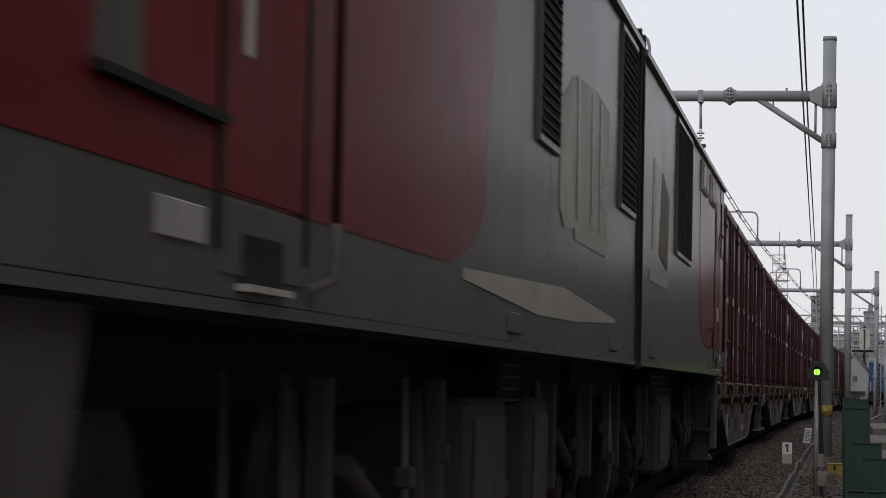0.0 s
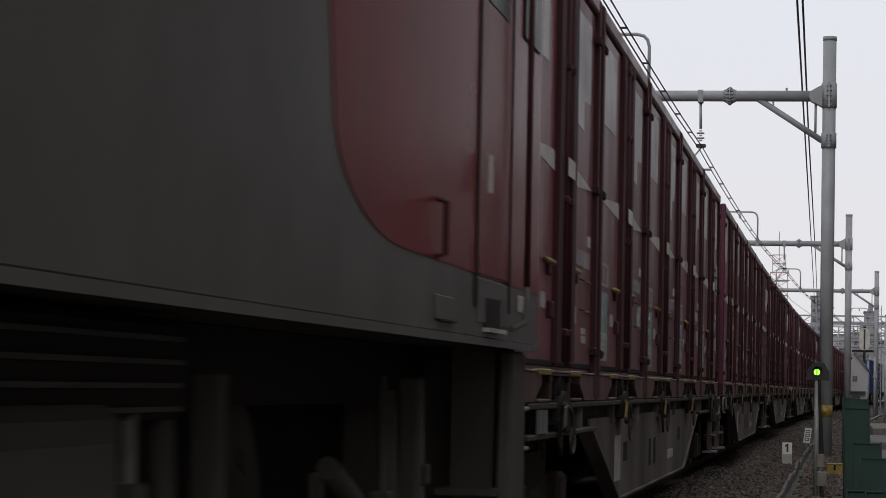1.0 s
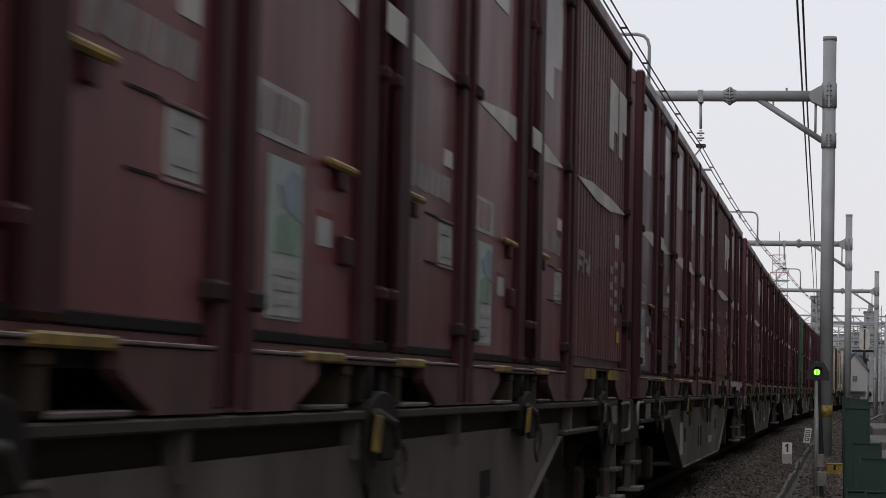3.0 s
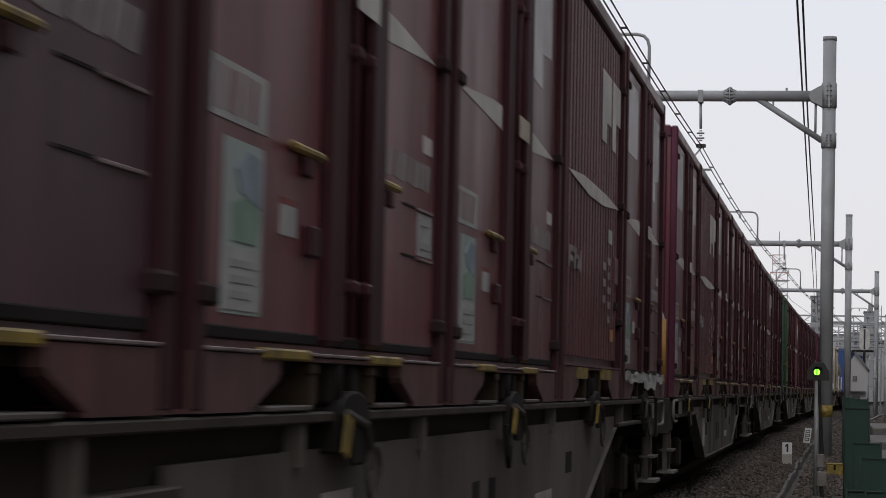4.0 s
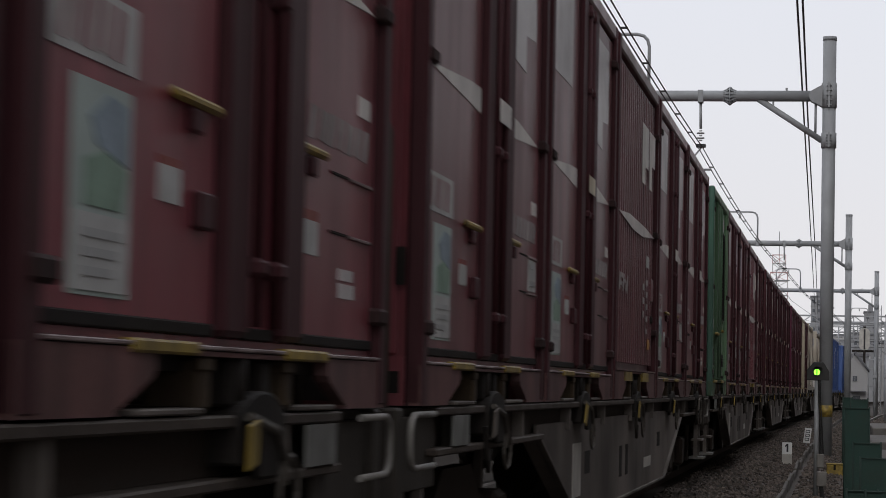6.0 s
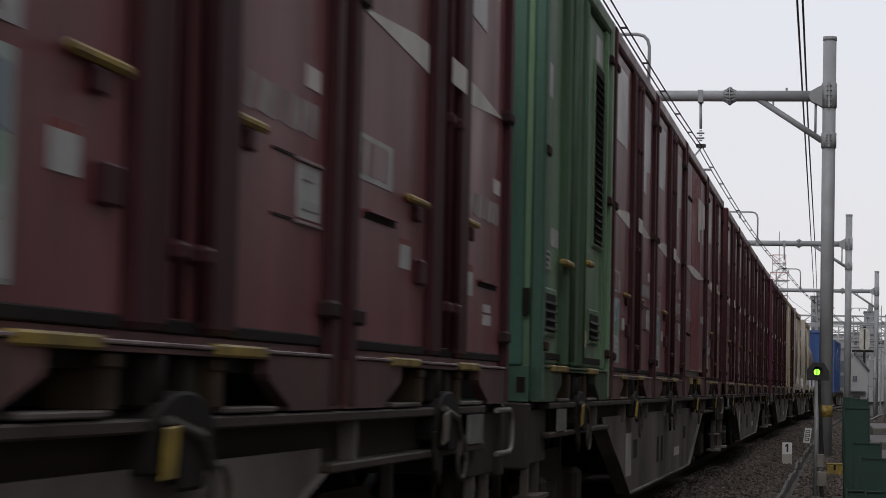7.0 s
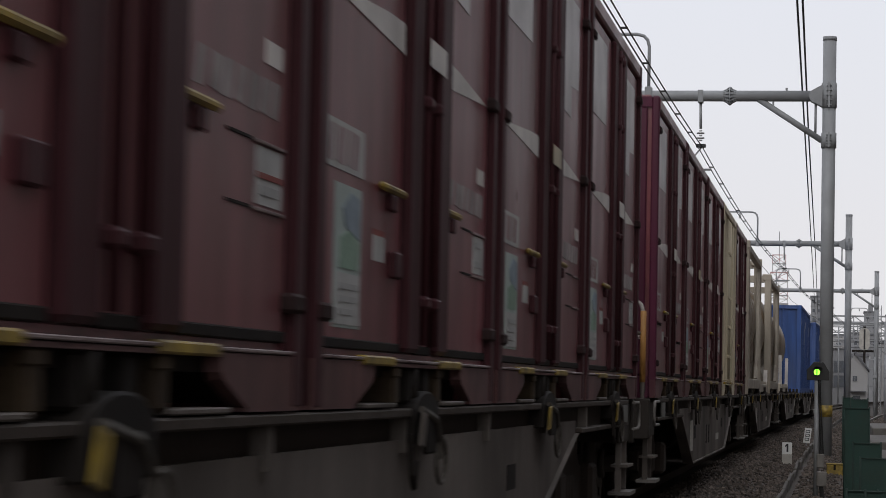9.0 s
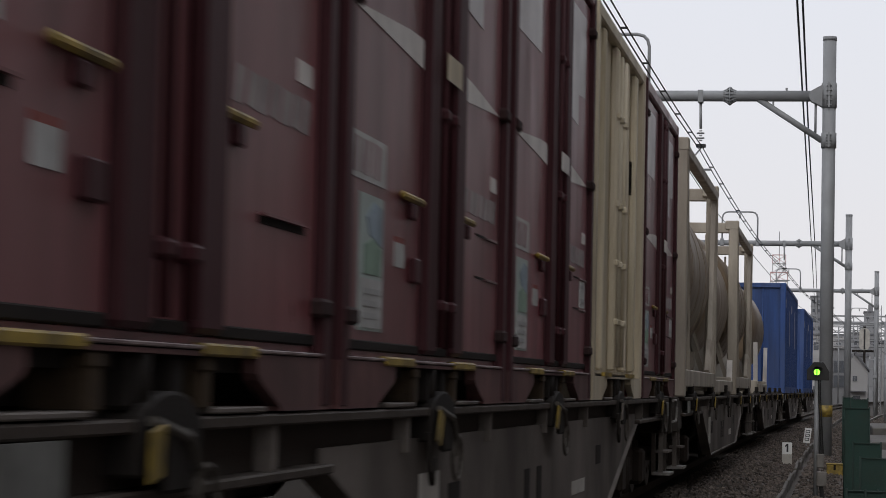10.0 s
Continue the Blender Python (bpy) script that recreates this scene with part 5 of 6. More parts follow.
def beam_tank():
    """Tank without a box frame: low end saddles with slanting stays."""
    c = thing("tank_container", "cream tank container without side frame on white stays", "container", "tank containers on the wagon")
    vessel(c, 2.95, SHADED_TANK)
    for sy in (-1, 1):
        y0 = sy * 2.62
        part("saddle", bevelled(boxes((-1.15, 1.15, y0 - 0.16, y0 + 0.16, 0.0, 0.26)), 0.015), FRAME, c)
        for sx in (-1, 1):
            part("stay", prism(bmesh.new(), [(y0 - 0.09, 0.20), (y0 + 0.09, 0.20), (y0 + 0.30 * sy + 0.06, 0.98), (y0 + 0.30 * sy - 0.06, 0.98)], "x", *sorted((sx * 1.08, sx * 1.16))), MARK, c, "white slanting stay")
    for sx in (-1, 1):
        part("bottom_rail", bevelled(boxes((min(sx * 1.05, sx * 1.18), max(sx * 1.05, sx * 1.18), -2.46, 2.46, 0.04, 0.2)), 0.01), FRAME, c)
    part("walkway", boxes((-0.3, 0.3, -2.0, 2.0, 2.40, 2.44)), GALV, c)
    part("manhole", rod([(0, 0, 2.34), (0, 0, 2.54)], 0.26, 20), FRAME, c)
    part("relief_valve", rod([(0.35, 1.2, 2.25), (0.35, 1.2, 2.5)], 0.07, 10), DARK, c)
    return c


def blue_container():
    c = thing("shipping_container", "tall blue corrugated shipping container on a wagon", "container", "blue containers at the end of the train")
    L, W, H = 12.19, 1.219, 2.896
    h = L / 2
    part("wall_shell", boxes((-W + 0.06, W - 0.06, -h + 0.07, h - 0.07, 0.15, H - 0.05)), BLUE, c)
    part("roof", boxes((-W + 0.05, W - 0.05, -h + 0.05, h - 0.05, H - 0.048, H - 0.02)), BLUE, c)
    for sx in (-1, 1):
        for sy in (-1, 1):
            part("corner_post", bevelled(boxes((sx * W - 0.075 * (sx + 1), sx * W + 0.075 * (1 - sx), sy * h - 0.08 * (sy + 1), sy * h + 0.08 * (1 - sy), 0, H)), 0.012), BLUE, c)
        part("top_rail", boxes((min(sx * W, sx * (W - 0.07)), max(sx * W, sx * (W - 0.07)), -h + 0.16, h - 0.16, H - 0.09, H - 0.004)), BLUE, c)
        part("bottom_rail", boxes((min(sx * W, sx * (W - 0.07)), max(sx * W, sx * (W - 0.07)), -h + 0.16, h - 0.16, 0.01, 0.17)), BLUE, c)
    for k in range(42):
        y = -h + 0.26 + k * 0.28
        part("corrugation", prism(bmesh.new(), [(W - 0.062, y), (W - 0.022, y + 0.05), (W - 0.022, y + 0.14), (W - 0.062, y + 0.19)], "z", 0.17, H - 0.09), BLUE, c)
    part("end_header", boxes((-W + 0.15, W - 0.15, -h + 0.003, -h + 0.09, H - 0.12, H - 0.004), (-W + 0.15, W - 0.15, -h + 0.003, -h + 0.09, 0.01, 0.16)), BLUE, c)
    for x in (-0.62, -0.2, 0.2, 0.62):
        part("door_bar", rod([(x, -h + 0.045, 0.16), (x, -h + 0.045, H - 0.12)], 0.022), BLUE, c)
    for u in (0.55, 6.0):
        part("letter_shape", boxes((W - 0.020, W - 0.016, -h + u, -h + u + 0.4, H - 0.62, H - 0.40)), MARK, c)
    part("print_line", boxes((W - 0.020, W - 0.016, -h + 4.2, -h + 4.35, 1.3, 2.3), (W - 0.020, W - 0.016, -h + 9.4, -h + 9.6, 1.3, 2.4)), MARK, c)
    return c


def wheelset(parent, y, radius, name="wheelset"):
    bm = bmesh.new()
    for x in (-0.56, 0.56):
        s = 1 if x > 0 else -1
        tube(bm, [(x - s * 0.055, 0, 0), (x - s * 0.03, 0, 0)], radius + 0.028, 28)
        tube(bm, [(x - s * 0.03, 0, 0), (x + s * 0.07, 0, 0)], radius, 28)
        tube(bm, [(x + s * 0.07, 0, 0), (x + s * 0.12, 0, 0)], 0.13, 12)
        for k in range(6):
            a = k * math.pi / 3
            box(bm, x + s * 0.066, x + s * 0.082, radius * 0.62 * math.cos(a) - 0.03, radius * 0.62 * math.cos(a) + 0.03, radius * 0.62 * math.sin(a) - 0.03, radius * 0.62 * math.sin(a) + 0.03)
    tube(bm, [(-0.9, 0, 0), (0.9, 0, 0)], 0.075, 12)
    base = pose(0, y, radius)
    ob = part(name, bm, TREAD, parent, "worn steel wheelset", base)
    return ob, base, radius


def bogie(parent, y, base=1.9, radius=0.405):
    b = part("bogie", boxes((-0.85, 0.85, y - 0.22, y + 0.22, 0.42, 0.66)), BOGIE, parent, "dark cast bogie")
    outline = [(y - 1.28, 0.36), (y - 0.95, 0.30), (y - 0.5, 0.30), (y - 0.36, 0.20), (y + 0.36, 0.20), (y + 0.5, 0.30), (y + 0.95, 0.30), (y + 1.28, 0.36), (y + 1.28, 0.52), (y + 0.7, 0.55), (y + 0.42, 0.70), (y - 0.42, 0.70), (y - 0.7, 0.55), (y - 1.28, 0.52)]
    for x in (-1.0, 0.92):
        part("side_frame", prism(bmesh.new(), outline, "x", x, x + 0.08), BOGIE, b)
        for yy in (-base / 2, base / 2):
            part("axle_box", bevelled(boxes((x - 0.02, x + 0.16 if x > 0 else x + 0.1, y + yy - 0.17, y + yy + 0.17, 0.26, 0.56)), 0.03), BOGIE, b)
        for yy in (-0.16, 0.0, 0.16):
            part("coil_spring", rod([(x + 0.04, y + yy, 0.22), (x + 0.04, y + yy, 0.5)], 0.065, 10), BOGIE, b)
    for yy in (-1.46, 1.46):
        part("brake_hanger", boxes((0.86, 0.9, y + yy - 0.04, y + yy + 0.04, 0.2, 0.75)), STEEL, b)
    made = []
    for yy in (-base / 2, base / 2):
        made.append(wheelset(b, y + yy, radius))
    return made


WL = 19.55          # frame length; the wagons repeat every 20.4 m


def flat_wagon(variant=0):
    """Container flat: side sills, deep belly plates between the bogies, end ladders."""
    w = thing("flat_wagon", "grimy grey container flat wagon with deep belly plates", "railway wagon", "flat wagons of the train")
    h = WL / 2
    Y = lambda u: u - h
    for s in (-1, 1):
        x0, x1 = sorted((s * 1.12, s * 1.22))
        part("side_sill", boxes((min(s * 1.12, s * 1.15), max(s * 1.12, s * 1.15), -h + 0.75, h - 0.75, 0.831, 0.954)), BOGIE, w)
        part("top_flange", bevelled(boxes((x0, x1, -h + 0.75, h - 0.75, 0.955, 0.988)), 0.006), FLANGE, w)
        for ya, yb in ((-h + 0.75, Y(4.15)), (Y(15.6), h - 0.75)):
            part("bottom_flange", bevelled(boxes((x0, x1, ya, yb, 0.80, 0.83)), 0.006), FLANGE, w)
        belly = [(Y(4.15), 0.875), (Y(4.15), 0.80), (Y(6.1), 0.285), (Y(13.35), 0.285), (Y(15.6), 0.80), (Y(15.6), 0.875)]
        x0, x1 = sorted((s * 1.165, s * 1.18))
        plate = part("belly_plate", prism(bmesh.new(), belly, "x", x0, x1), STEEL, w)
        part("belly_flange", prism(bmesh.new(), [(Y(4.15), 0.80), (Y(6.1), 0.285), (Y(13.35), 0.285), (Y(15.6), 0.80), (Y(15.55), 0.80), (Y(13.33), 0.30), (Y(6.12), 0.30), (Y(4.20), 0.80)], "x", *sorted((s * 1.10, s * 1.205))), STEEL, w)
        if s > 0:
            for u, z, a, b in ((6.6, 0.54, 0.30, 0.14), (9.0, 0.44, 0.20, 0.22), (9.5, 0.44, 0.20, 0.22), (12.6, 0.58, 0.3, 0.12)):
                # Holes put on as black plates, their inner shade in the colour.
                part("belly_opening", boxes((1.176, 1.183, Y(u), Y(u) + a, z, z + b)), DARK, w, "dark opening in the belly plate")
            part("data_panel", boxes((1.178, 1.184, Y(5.9), Y(5.9) + 0.45, 0.42, 0.74)), LIGHT_PAINT, w, "pale data panel")
            part("data_panel", boxes((1.178, 1.184, Y(11.2), Y(11.2) + 0.7, 0.44, 0.52)), LIGHT_PAINT, w)
            part("sill_board", boxes((1.215, 1.226, Y(1.12), Y(1.52), 0.832, 0.952)), BOARD, w, "dirty pale stencilled board on the sill")
            part("sill_board", boxes((1.215, 1.226, Y(18.3), Y(18.7), 0.832, 0.952)), BOARD, w)
            for k in range(9):
                part("web_stiffener", boxes((1.15, 1.205, Y(1.3 + k * 2.1), Y(1.3 + k * 2.1) + 0.05, 0.83, 0.955)), STEEL, w)
    part("centre_sill", boxes((-0.25, 0.25, -h - 0.1, h + 0.1, 0.62, 0.96)), BOGIE, w)
    for k in range(14):
        u = 0.9 + k * 1.365
        part("cross_member", boxes((-1.12, 1.12, Y(u) - 0.05, Y(u) + 0.05, 0.78, 0.94)), BOGIE, w)
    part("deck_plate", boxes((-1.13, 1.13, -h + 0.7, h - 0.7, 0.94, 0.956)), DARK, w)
    part("brake_cylinder", rod([(0.55, Y(8.2), 0.5), (0.55, Y(9.1), 0.5)], 0.17, 14), BOGIE, w)
    part("air_tank", rod([(0.5, Y(10.6), 0.52), (0.5, Y(12.2), 0.52)], 0.2, 14), BOGIE, w)
    for e in (-1, 1):
        ye = e * h
        part("end_beam", bevelled(boxes((-1.2, 1.2, min(ye, ye - e * 0.12), max(ye, ye - e * 0.12), 0.66, 0.99)), 0.01), END_STEEL, w)
        part("end_panel", bevelled(boxes((1.155, 1.175, min(ye - e * 0.12, ye - e * 0.95), max(ye - e * 0.12, ye - e * 0.95), 0.68, 0.955)), 0.006), END_STEEL, w)
        part("end_platform", boxes((-1.15, 1.15, min(ye, ye - e * 0.8), max(ye, ye - e * 0.8), 0.957, 0.985)), END_STEEL, w)
        part("coupler", bevelled(boxes((-0.13, 0.13, min(ye, ye + e * 0.43), max(ye, ye + e * 0.43), 0.74, 1.0)), 0.03), BOGIE, w)
        g = [(1.24, ye - e * 0.55, 0.965), (1.24, ye - e * 0.12, 0.965), (1.24, ye - e * 0.06, 0.945), (1.24, ye - e * 0.04, 0.91), (1.24, ye - e * 0.04, 0.83), (1.24, ye - e * 0.06, 0.795), (1.24, ye - e * 0.12, 0.775), (1.24, ye - e * 0.55, 0.775)]
        if e > 0 or variant < 2:
            part("grab_loop", rod(g, 0.012, 8), LOOP_GREY, w, "worn pale grab loop")
        for yy in (0.3, 0.72):
            part("step_stile", boxes((1.13, 1.17, ye - e * yy - 0.025, ye - e * yy + 0.025, 0.30, 0.70)), STEEL, w)
        part("step", boxes((1.08, 1.24, min(ye - e * 0.26, ye - e * 0.76), max(ye - e * 0.26, ye - e * 0.76), 0.30, 0.325)), LOOP_GREY, w)
        part("step", boxes((1.10, 1.22, min(ye - e * 0.26, ye - e * 0.76), max(ye - e * 0.26, ye - e * 0.76), 0.50, 0.52)), STEEL, w)
        part("brake_hose", rod([(0.45, ye, 0.85), (0.45, ye + e * 0.15, 0.6), (0.40, ye + e * 0.3, 0.5)], 0.025, 8), RUBBER, w)
    # the far-end brakeman's rail, a tall hooped pipe
    ye = -h
    top = 1.80 if variant == 1 else 2.08
    hoop = [(1.14, ye + 0.04, 0.98), (1.14, ye + 0.04, top - 0.12), (1.12, ye + 0.04, top - 0.05), (1.07, ye + 0.04, top - 0.01), (0.95, ye + 0.04, top), (0.89, ye + 0.04, top - 0.01), (0.85, ye + 0.04, top - 0.05), (0.83, ye + 0.04, top - 0.12), (0.83, ye + 0.04, 0.98)]
    if variant < 2:
        part("end_rail", rod(hoop, 0.017, 8), LIGHT_PAINT if variant == 1 else CASE, w)
        part("end_crossbar", rod([(0.83, ye + 0.04, 1.52), (1.14, ye + 0.04, 1.52)], 0.015, 8), STEEL, w)
    if variant < 2:
        part("end_plate", boxes((0.92, 1.06, ye + 0.012, ye + 0.02, 1.275, 1.345)), PLATE, w, "white data plate on the end rail")
    if variant == 1:
        part("rail_sleeve", rod([(1.14, ye + 0.04, 1.12), (1.14, ye + 0.04, 1.70)], 0.024, 8), ORANGE, w, "orange sleeve on the end rail")
    # container locks with their hanging tags
    for k in range(5):
        u = 0.34 + k * 3.86 + 1.93
        dome = [(Y(u) - 0.26, 0.86), (Y(u) + 0.26, 0.86)] + [(Y(u) + 0.26 * math.cos(a), 0.965 + 0.085 * math.sin(a)) for a in (math.pi * q / 10 for q in range(11))]
        part("lock_bracket", bevelled(prism(bmesh.new(), dome, "x", 1.13, 1.236), 0.008), DARK, w, "rounded dark lock bracket")
        part("lock_body", bevelled(boxes((1.236, 1.256, Y(u) - 0.12, Y(u) + 0.10, 0.82, 0.965)), 0.012), DARK, w)
        part("lock_pin", rod([(1.19, Y(u) - 0.16, 1.0), (1.19, Y(u) - 0.16, 1.13)], 0.035, 10), DARK, w)
        part("lock_lever", rod([(1.25, Y(u) - 0.22, 0.985), (1.262, Y(u) + 0.04, 0.945), (1.258, Y(u) + 0.16, 0.87), (1.25, Y(u) + 0.18, 0.80)], 0.013, 6), CASE, w)
        ring = [(1.25, Y(u) + 0.24 + 0.11 * math.sin(a), 0.79 + 0.085 * math.cos(a)) for a in (2 * math.pi * q / 14 for q in range(15))]
        part("hanging_ring", rod(ring, 0.009, 6), CASE, w, "hanging wire ring")
        if (k + variant) % 2 == 0:
            part("hanging_chain", rod([(1.245, Y(u) - 0.42, 0.90), (1.25, Y(u) - 0.40, 0.76), (1.248, Y(u) - 0.34, 0.71), (1.245, Y(u) - 0.28, 0.80)], 0.011, 6), DARK, w)
        tag = part("lock_tag", bevelled(boxes((-0.006, 0.006, -0.05, 0.05, -0.12, 0.0)), 0.004), YELLOW if (k + variant) % 4 else STEEL, w, "chipped painted lock tag", pose(1.262, Y(u) - 0.22, 0.972, 9 - 7 * ((k * 3) % 4), 4, 0))
    rollers = bogie(w, Y(2.68)) + bogie(w, Y(WL - 2.68))
    return w, rollers


def locomotive():
    loco = thing("locomotive", "grey and dark red electric locomotive with two coupled bodies", "locomotive")
    s_mid = 15.95
    W = 1.419
    Y = lambda s: s - s_mid
    profile = [(-W, 1.235), (W, 1.235), (W, 3.28), (W - 0.03, 3.40), (W - 0.12, 3.50), (W - 0.45, 3.60), (0.5, 3.66), (-0.5, 3.66), (-W + 0.45, 3.60), (-W + 0.12, 3.50), (-W + 0.03, 3.40), (-W, 3.28)]
    for a, b in ((3.0, 15.80), (16.06, 27.45)):
        body = part("body", bevelled(prism(bmesh.new(), profile, "y", Y(a), Y(b)), 0.02), LOCO_GREY, loco, "grey painted body shell")
        part("roof_gutter", boxes((W - 0.004, W + 0.03, Y(a + 0.02), Y(b - 0.02), 3.27, 3.31)), LOCO_GREY, loco)
        part("skirt_edge", boxes((W - 0.003, W + 0.008, Y(a), Y(b), 1.222, 1.25)), LOCO_GREY, loco)
    part("gangway_bellows", boxes((-1.25, 1.25, Y(15.8), Y(16.06), 1.3, 3.4)), RUBBER, loco, "dark bellows between the bodies")
    x = W
    # cab noses
    for y, e in ((3.0, -1), (27.45, 1)):
        part("nose", bevelled(prism(bmesh.new(), [(Y(y), 1.25), (Y(y) + e * 0.22, 1.25), (Y(y) + e * 0.28, 2.1), (Y(y) + e * 0.10, 3.35), (Y(y), 3.5)], "x", -W + 0.06, W - 0.06), 0.03), LOCO_RED, loco, "dark red cab nose")
        part("nose_band", boxes((-W + 0.1, W - 0.1, min(Y(y), Y(y) + e * 0.27), max(Y(y), Y(y) + e * 0.27), 1.18, 1.50)), LOCO_GREY, loco)
        part("windscreen", prism(bmesh.new(), [(Y(y) + e * 0.27, 2.25), (Y(y) + e * 0.285, 2.26), (Y(y) + e * 0.155, 3.15), (Y(y) + e * 0.14, 3.15)], "x", -1.1, 1.1), GLASS, loco, "dark windscreen")
        part("headlight", bevelled(boxes((0.55, 1.0, min(Y(y) + e * 0.2, Y(y) + e * 0.31), max(Y(y) + e * 0.2, Y(y) + e * 0.31), 1.58, 1.78)), 0.02), LIGHT_PAINT, loco, "pale headlight panel")
        part("plough", prism(bmesh.new(), [(-1.2, 0.16), (1.2, 0.16), (1.3, 1.18), (-1.3, 1.18)], "y", *sorted((Y(y) + e * 0.05, Y(y) + e * 0.2))), STEEL, loco, "grey snow plough")
        part("coupler", bevelled(boxes((-0.14, 0.14, min(Y(y), Y(y) + e * 0.75), max(Y(y), Y(y) + e * 0.75), 0.74, 1.02)), 0.03), BOGIE, loco)
    # red paint fields with a curved edge, one at each cab
    def red_field(door_end, inner, e):
        pts = [(Y(door_end), 1.47)]
        pts += [(Y(inner - e * 1.25), 1.485)]
        for k in range(9):
            a = k / 8 * math.pi / 2
            pts.append((Y(inner - e * 1.25 + e * 1.05 * math.sin(a)), 1.485 + 0.32 * (1 - math.cos(a))))
        pts += [(Y(inner), 2.5), (Y(inner), 3.27), (Y(door_end), 3.27)]
        decal(pts, loco, LOCO_RED, x, "red_field", "dark red paint field")
    red_field(3.02, 9.15, 1)
    red_field(27.43, 22.85, -1)
    # white slash and the large shaped mark over it
    decal([(Y(8.45), 1.445), (Y(10.6), 1.385), (Y(12.2), 1.40), (Y(14.3), 1.452), (Y(14.3), 1.47), (Y(11.6), 1.545), (Y(8.45), 1.485)], loco, LOCO_WHITE, x + 0.001, "slash_mark", "long off-white slash mark")
    decal([(Y(11.35), 2.42), (Y(11.35), 1.92), (Y(11.55), 1.83), (Y(12.0), 1.86), (Y(12.05), 1.80), (Y(13.65), 1.80), (Y(13.7), 2.02), (Y(13.25), 2.12), (Y(13.75), 2.30), (Y(13.75), 2.62), (Y(12.9), 2.66), (Y(11.9), 2.60)], loco, LOCO_WHITE, x + 0.001, "letter_shape", "large off-white letter shape")
    for a in (12.05, 12.75, 13.2):
        decal([(Y(a), 1.9), (Y(a + 0.07), 1.9), (Y(a + 0.07), 2.62), (Y(a), 2.62)], loco, LOCO_GREY, x + 0.005, "letter_gap")
    decal([(Y(17.08), 2.04), (Y(17.2), 2.05), (Y(17.18), 2.3), (Y(17.36), 2.36), (Y(17.30), 2.66), (Y(17.14), 2.7), (Y(17.05), 2.4)], loco, LOGO, x + 0.001, "letter_shape")
    decal([(Y(17.7), 2.04), (Y(18.55), 1.96), (Y(18.7), 2.5), (Y(18.0), 2.66)], loco, GOLD, x + 0.001, "letter_shape", "gold coloured crest shape")
    decal(quad(Y(16.85), Y(18.62), 1.82, 1.895), loco, LOCO_WHITE, x + 0.001, "name_strip", "pale name strip")
    # louvred intakes
    def grille(a, b, z0=2.175, z1=3.2):
        g = part("intake_frame", bevelled(boxes((x - 0.01, x + 0.018, Y(a) - 0.04, Y(b) + 0.04, z0 - 0.04, z1 + 0.04)), 0.006), LOCO_GREY, loco)
        # The intake's inner shade is a black box on the body.
        part("intake_opening", boxes((x + 0.0, x + 0.021, Y(a), Y(b), z0, z1)), DARK, g, "dark intake opening")
        n = 22
        for k in range(n):
            z = z0 + (k + 0.5) * (z1 - z0) / n
            part("slat", prism(bmesh.new(), [(x + 0.02, z - 0.010), (x + 0.028, z - 0.016), (x + 0.028, z - 0.010), (x + 0.02, z + 0.002)], "y", Y(a), Y(b)), BOGIE, g)
    grille(10.50, 11.18)
    grille(14.45, 15.45)
    grille(19.50, 20.38)
    grille(20.50, 21.30)
    grille(6.9, 7.0, 2.9, 3.0)
    for a, b in ((22.9, 23.85), (24.45, 25.35)):
        wf = part("window_frame", bevelled(boxes((x - 0.01, x + 0.022, Y(a), Y(b), 2.93, 3.22)), 0.01), LIGHT_PAINT, loco)
        part("pane", boxes((x + 0.0, x + 0.026, Y(a) + 0.06, Y((a + b) / 2) - 0.02, 2.97, 3.18)), GLASS, wf, "dark side window")
        part("pane", boxes((x + 0.0, x + 0.026, Y((a + b) / 2) + 0.02, Y(b) - 0.06, 2.97, 3.18)), GLASS, wf, "dark side window")
    # cab doors, rails, steps
    for a, b, q in ((5.05, 5.85, 6.02), (25.62, 26.45, 26.68)):
        d = part("cab_door", bevelled(boxes((x - 0.02, x + 0.006, Y(a), Y(b), 1.475, 3.24)), 0.01), LOCO_RED, loco, "recessed dark red cab door")
        part("door_kick", bevelled(boxes((x - 0.02, x + 0.006, Y(a), Y(b), 1.30, 1.473)), 0.008), LOCO_GREY, d, "grey lower part of the door")
        part("door_gap", boxes((x - 0.01, x + 0.008, Y(a) - 0.05, Y(a), 1.36, 3.25), (x - 0.01, x + 0.008, Y(b), Y(b) + 0.05, 1.36, 3.25)), DARK, d)
        part("door_window", boxes((x, x + 0.009, Y(a) + 0.12, Y(b) - 0.12, 2.5, 3.05)), GLASS, d)
        part("door_handle", rod([(x + 0.03, Y(a) + 0.1, 1.78), (x + 0.03, Y(a) + 0.1, 1.92)], 0.012, 6), LIGHT_PAINT, d)
        part("hand_rail", rod([(x + 0.05, Y(q), 1.476), (x + 0.05, Y(q), 2.7), (x + 0.006, Y(q), 2.76)], 0.013, 8), WINE_DARK, loco)
        part("hand_rail_foot", rod([(x + 0.006, Y(q) - 0.12, 1.30), (x + 0.045, Y(q), 1.33), (x + 0.05, Y(q), 1.40), (x + 0.05, Y(q), 1.474)], 0.013, 8), LOCO_GREY, loco)
        # Pocket shade put in as a black plate.
        part("step_pocket", boxes((x - 0.01, x + 0.007, Y(b) - 0.62, Y(b) - 0.22, 1.29, 1.40)), DARK, loco, "dark step pocket")
        part("step_lip", boxes((x, x + 0.03, Y(b) - 0.64, Y(b) - 0.20, 1.272, 1.288)), LIGHT_PAINT, loco)
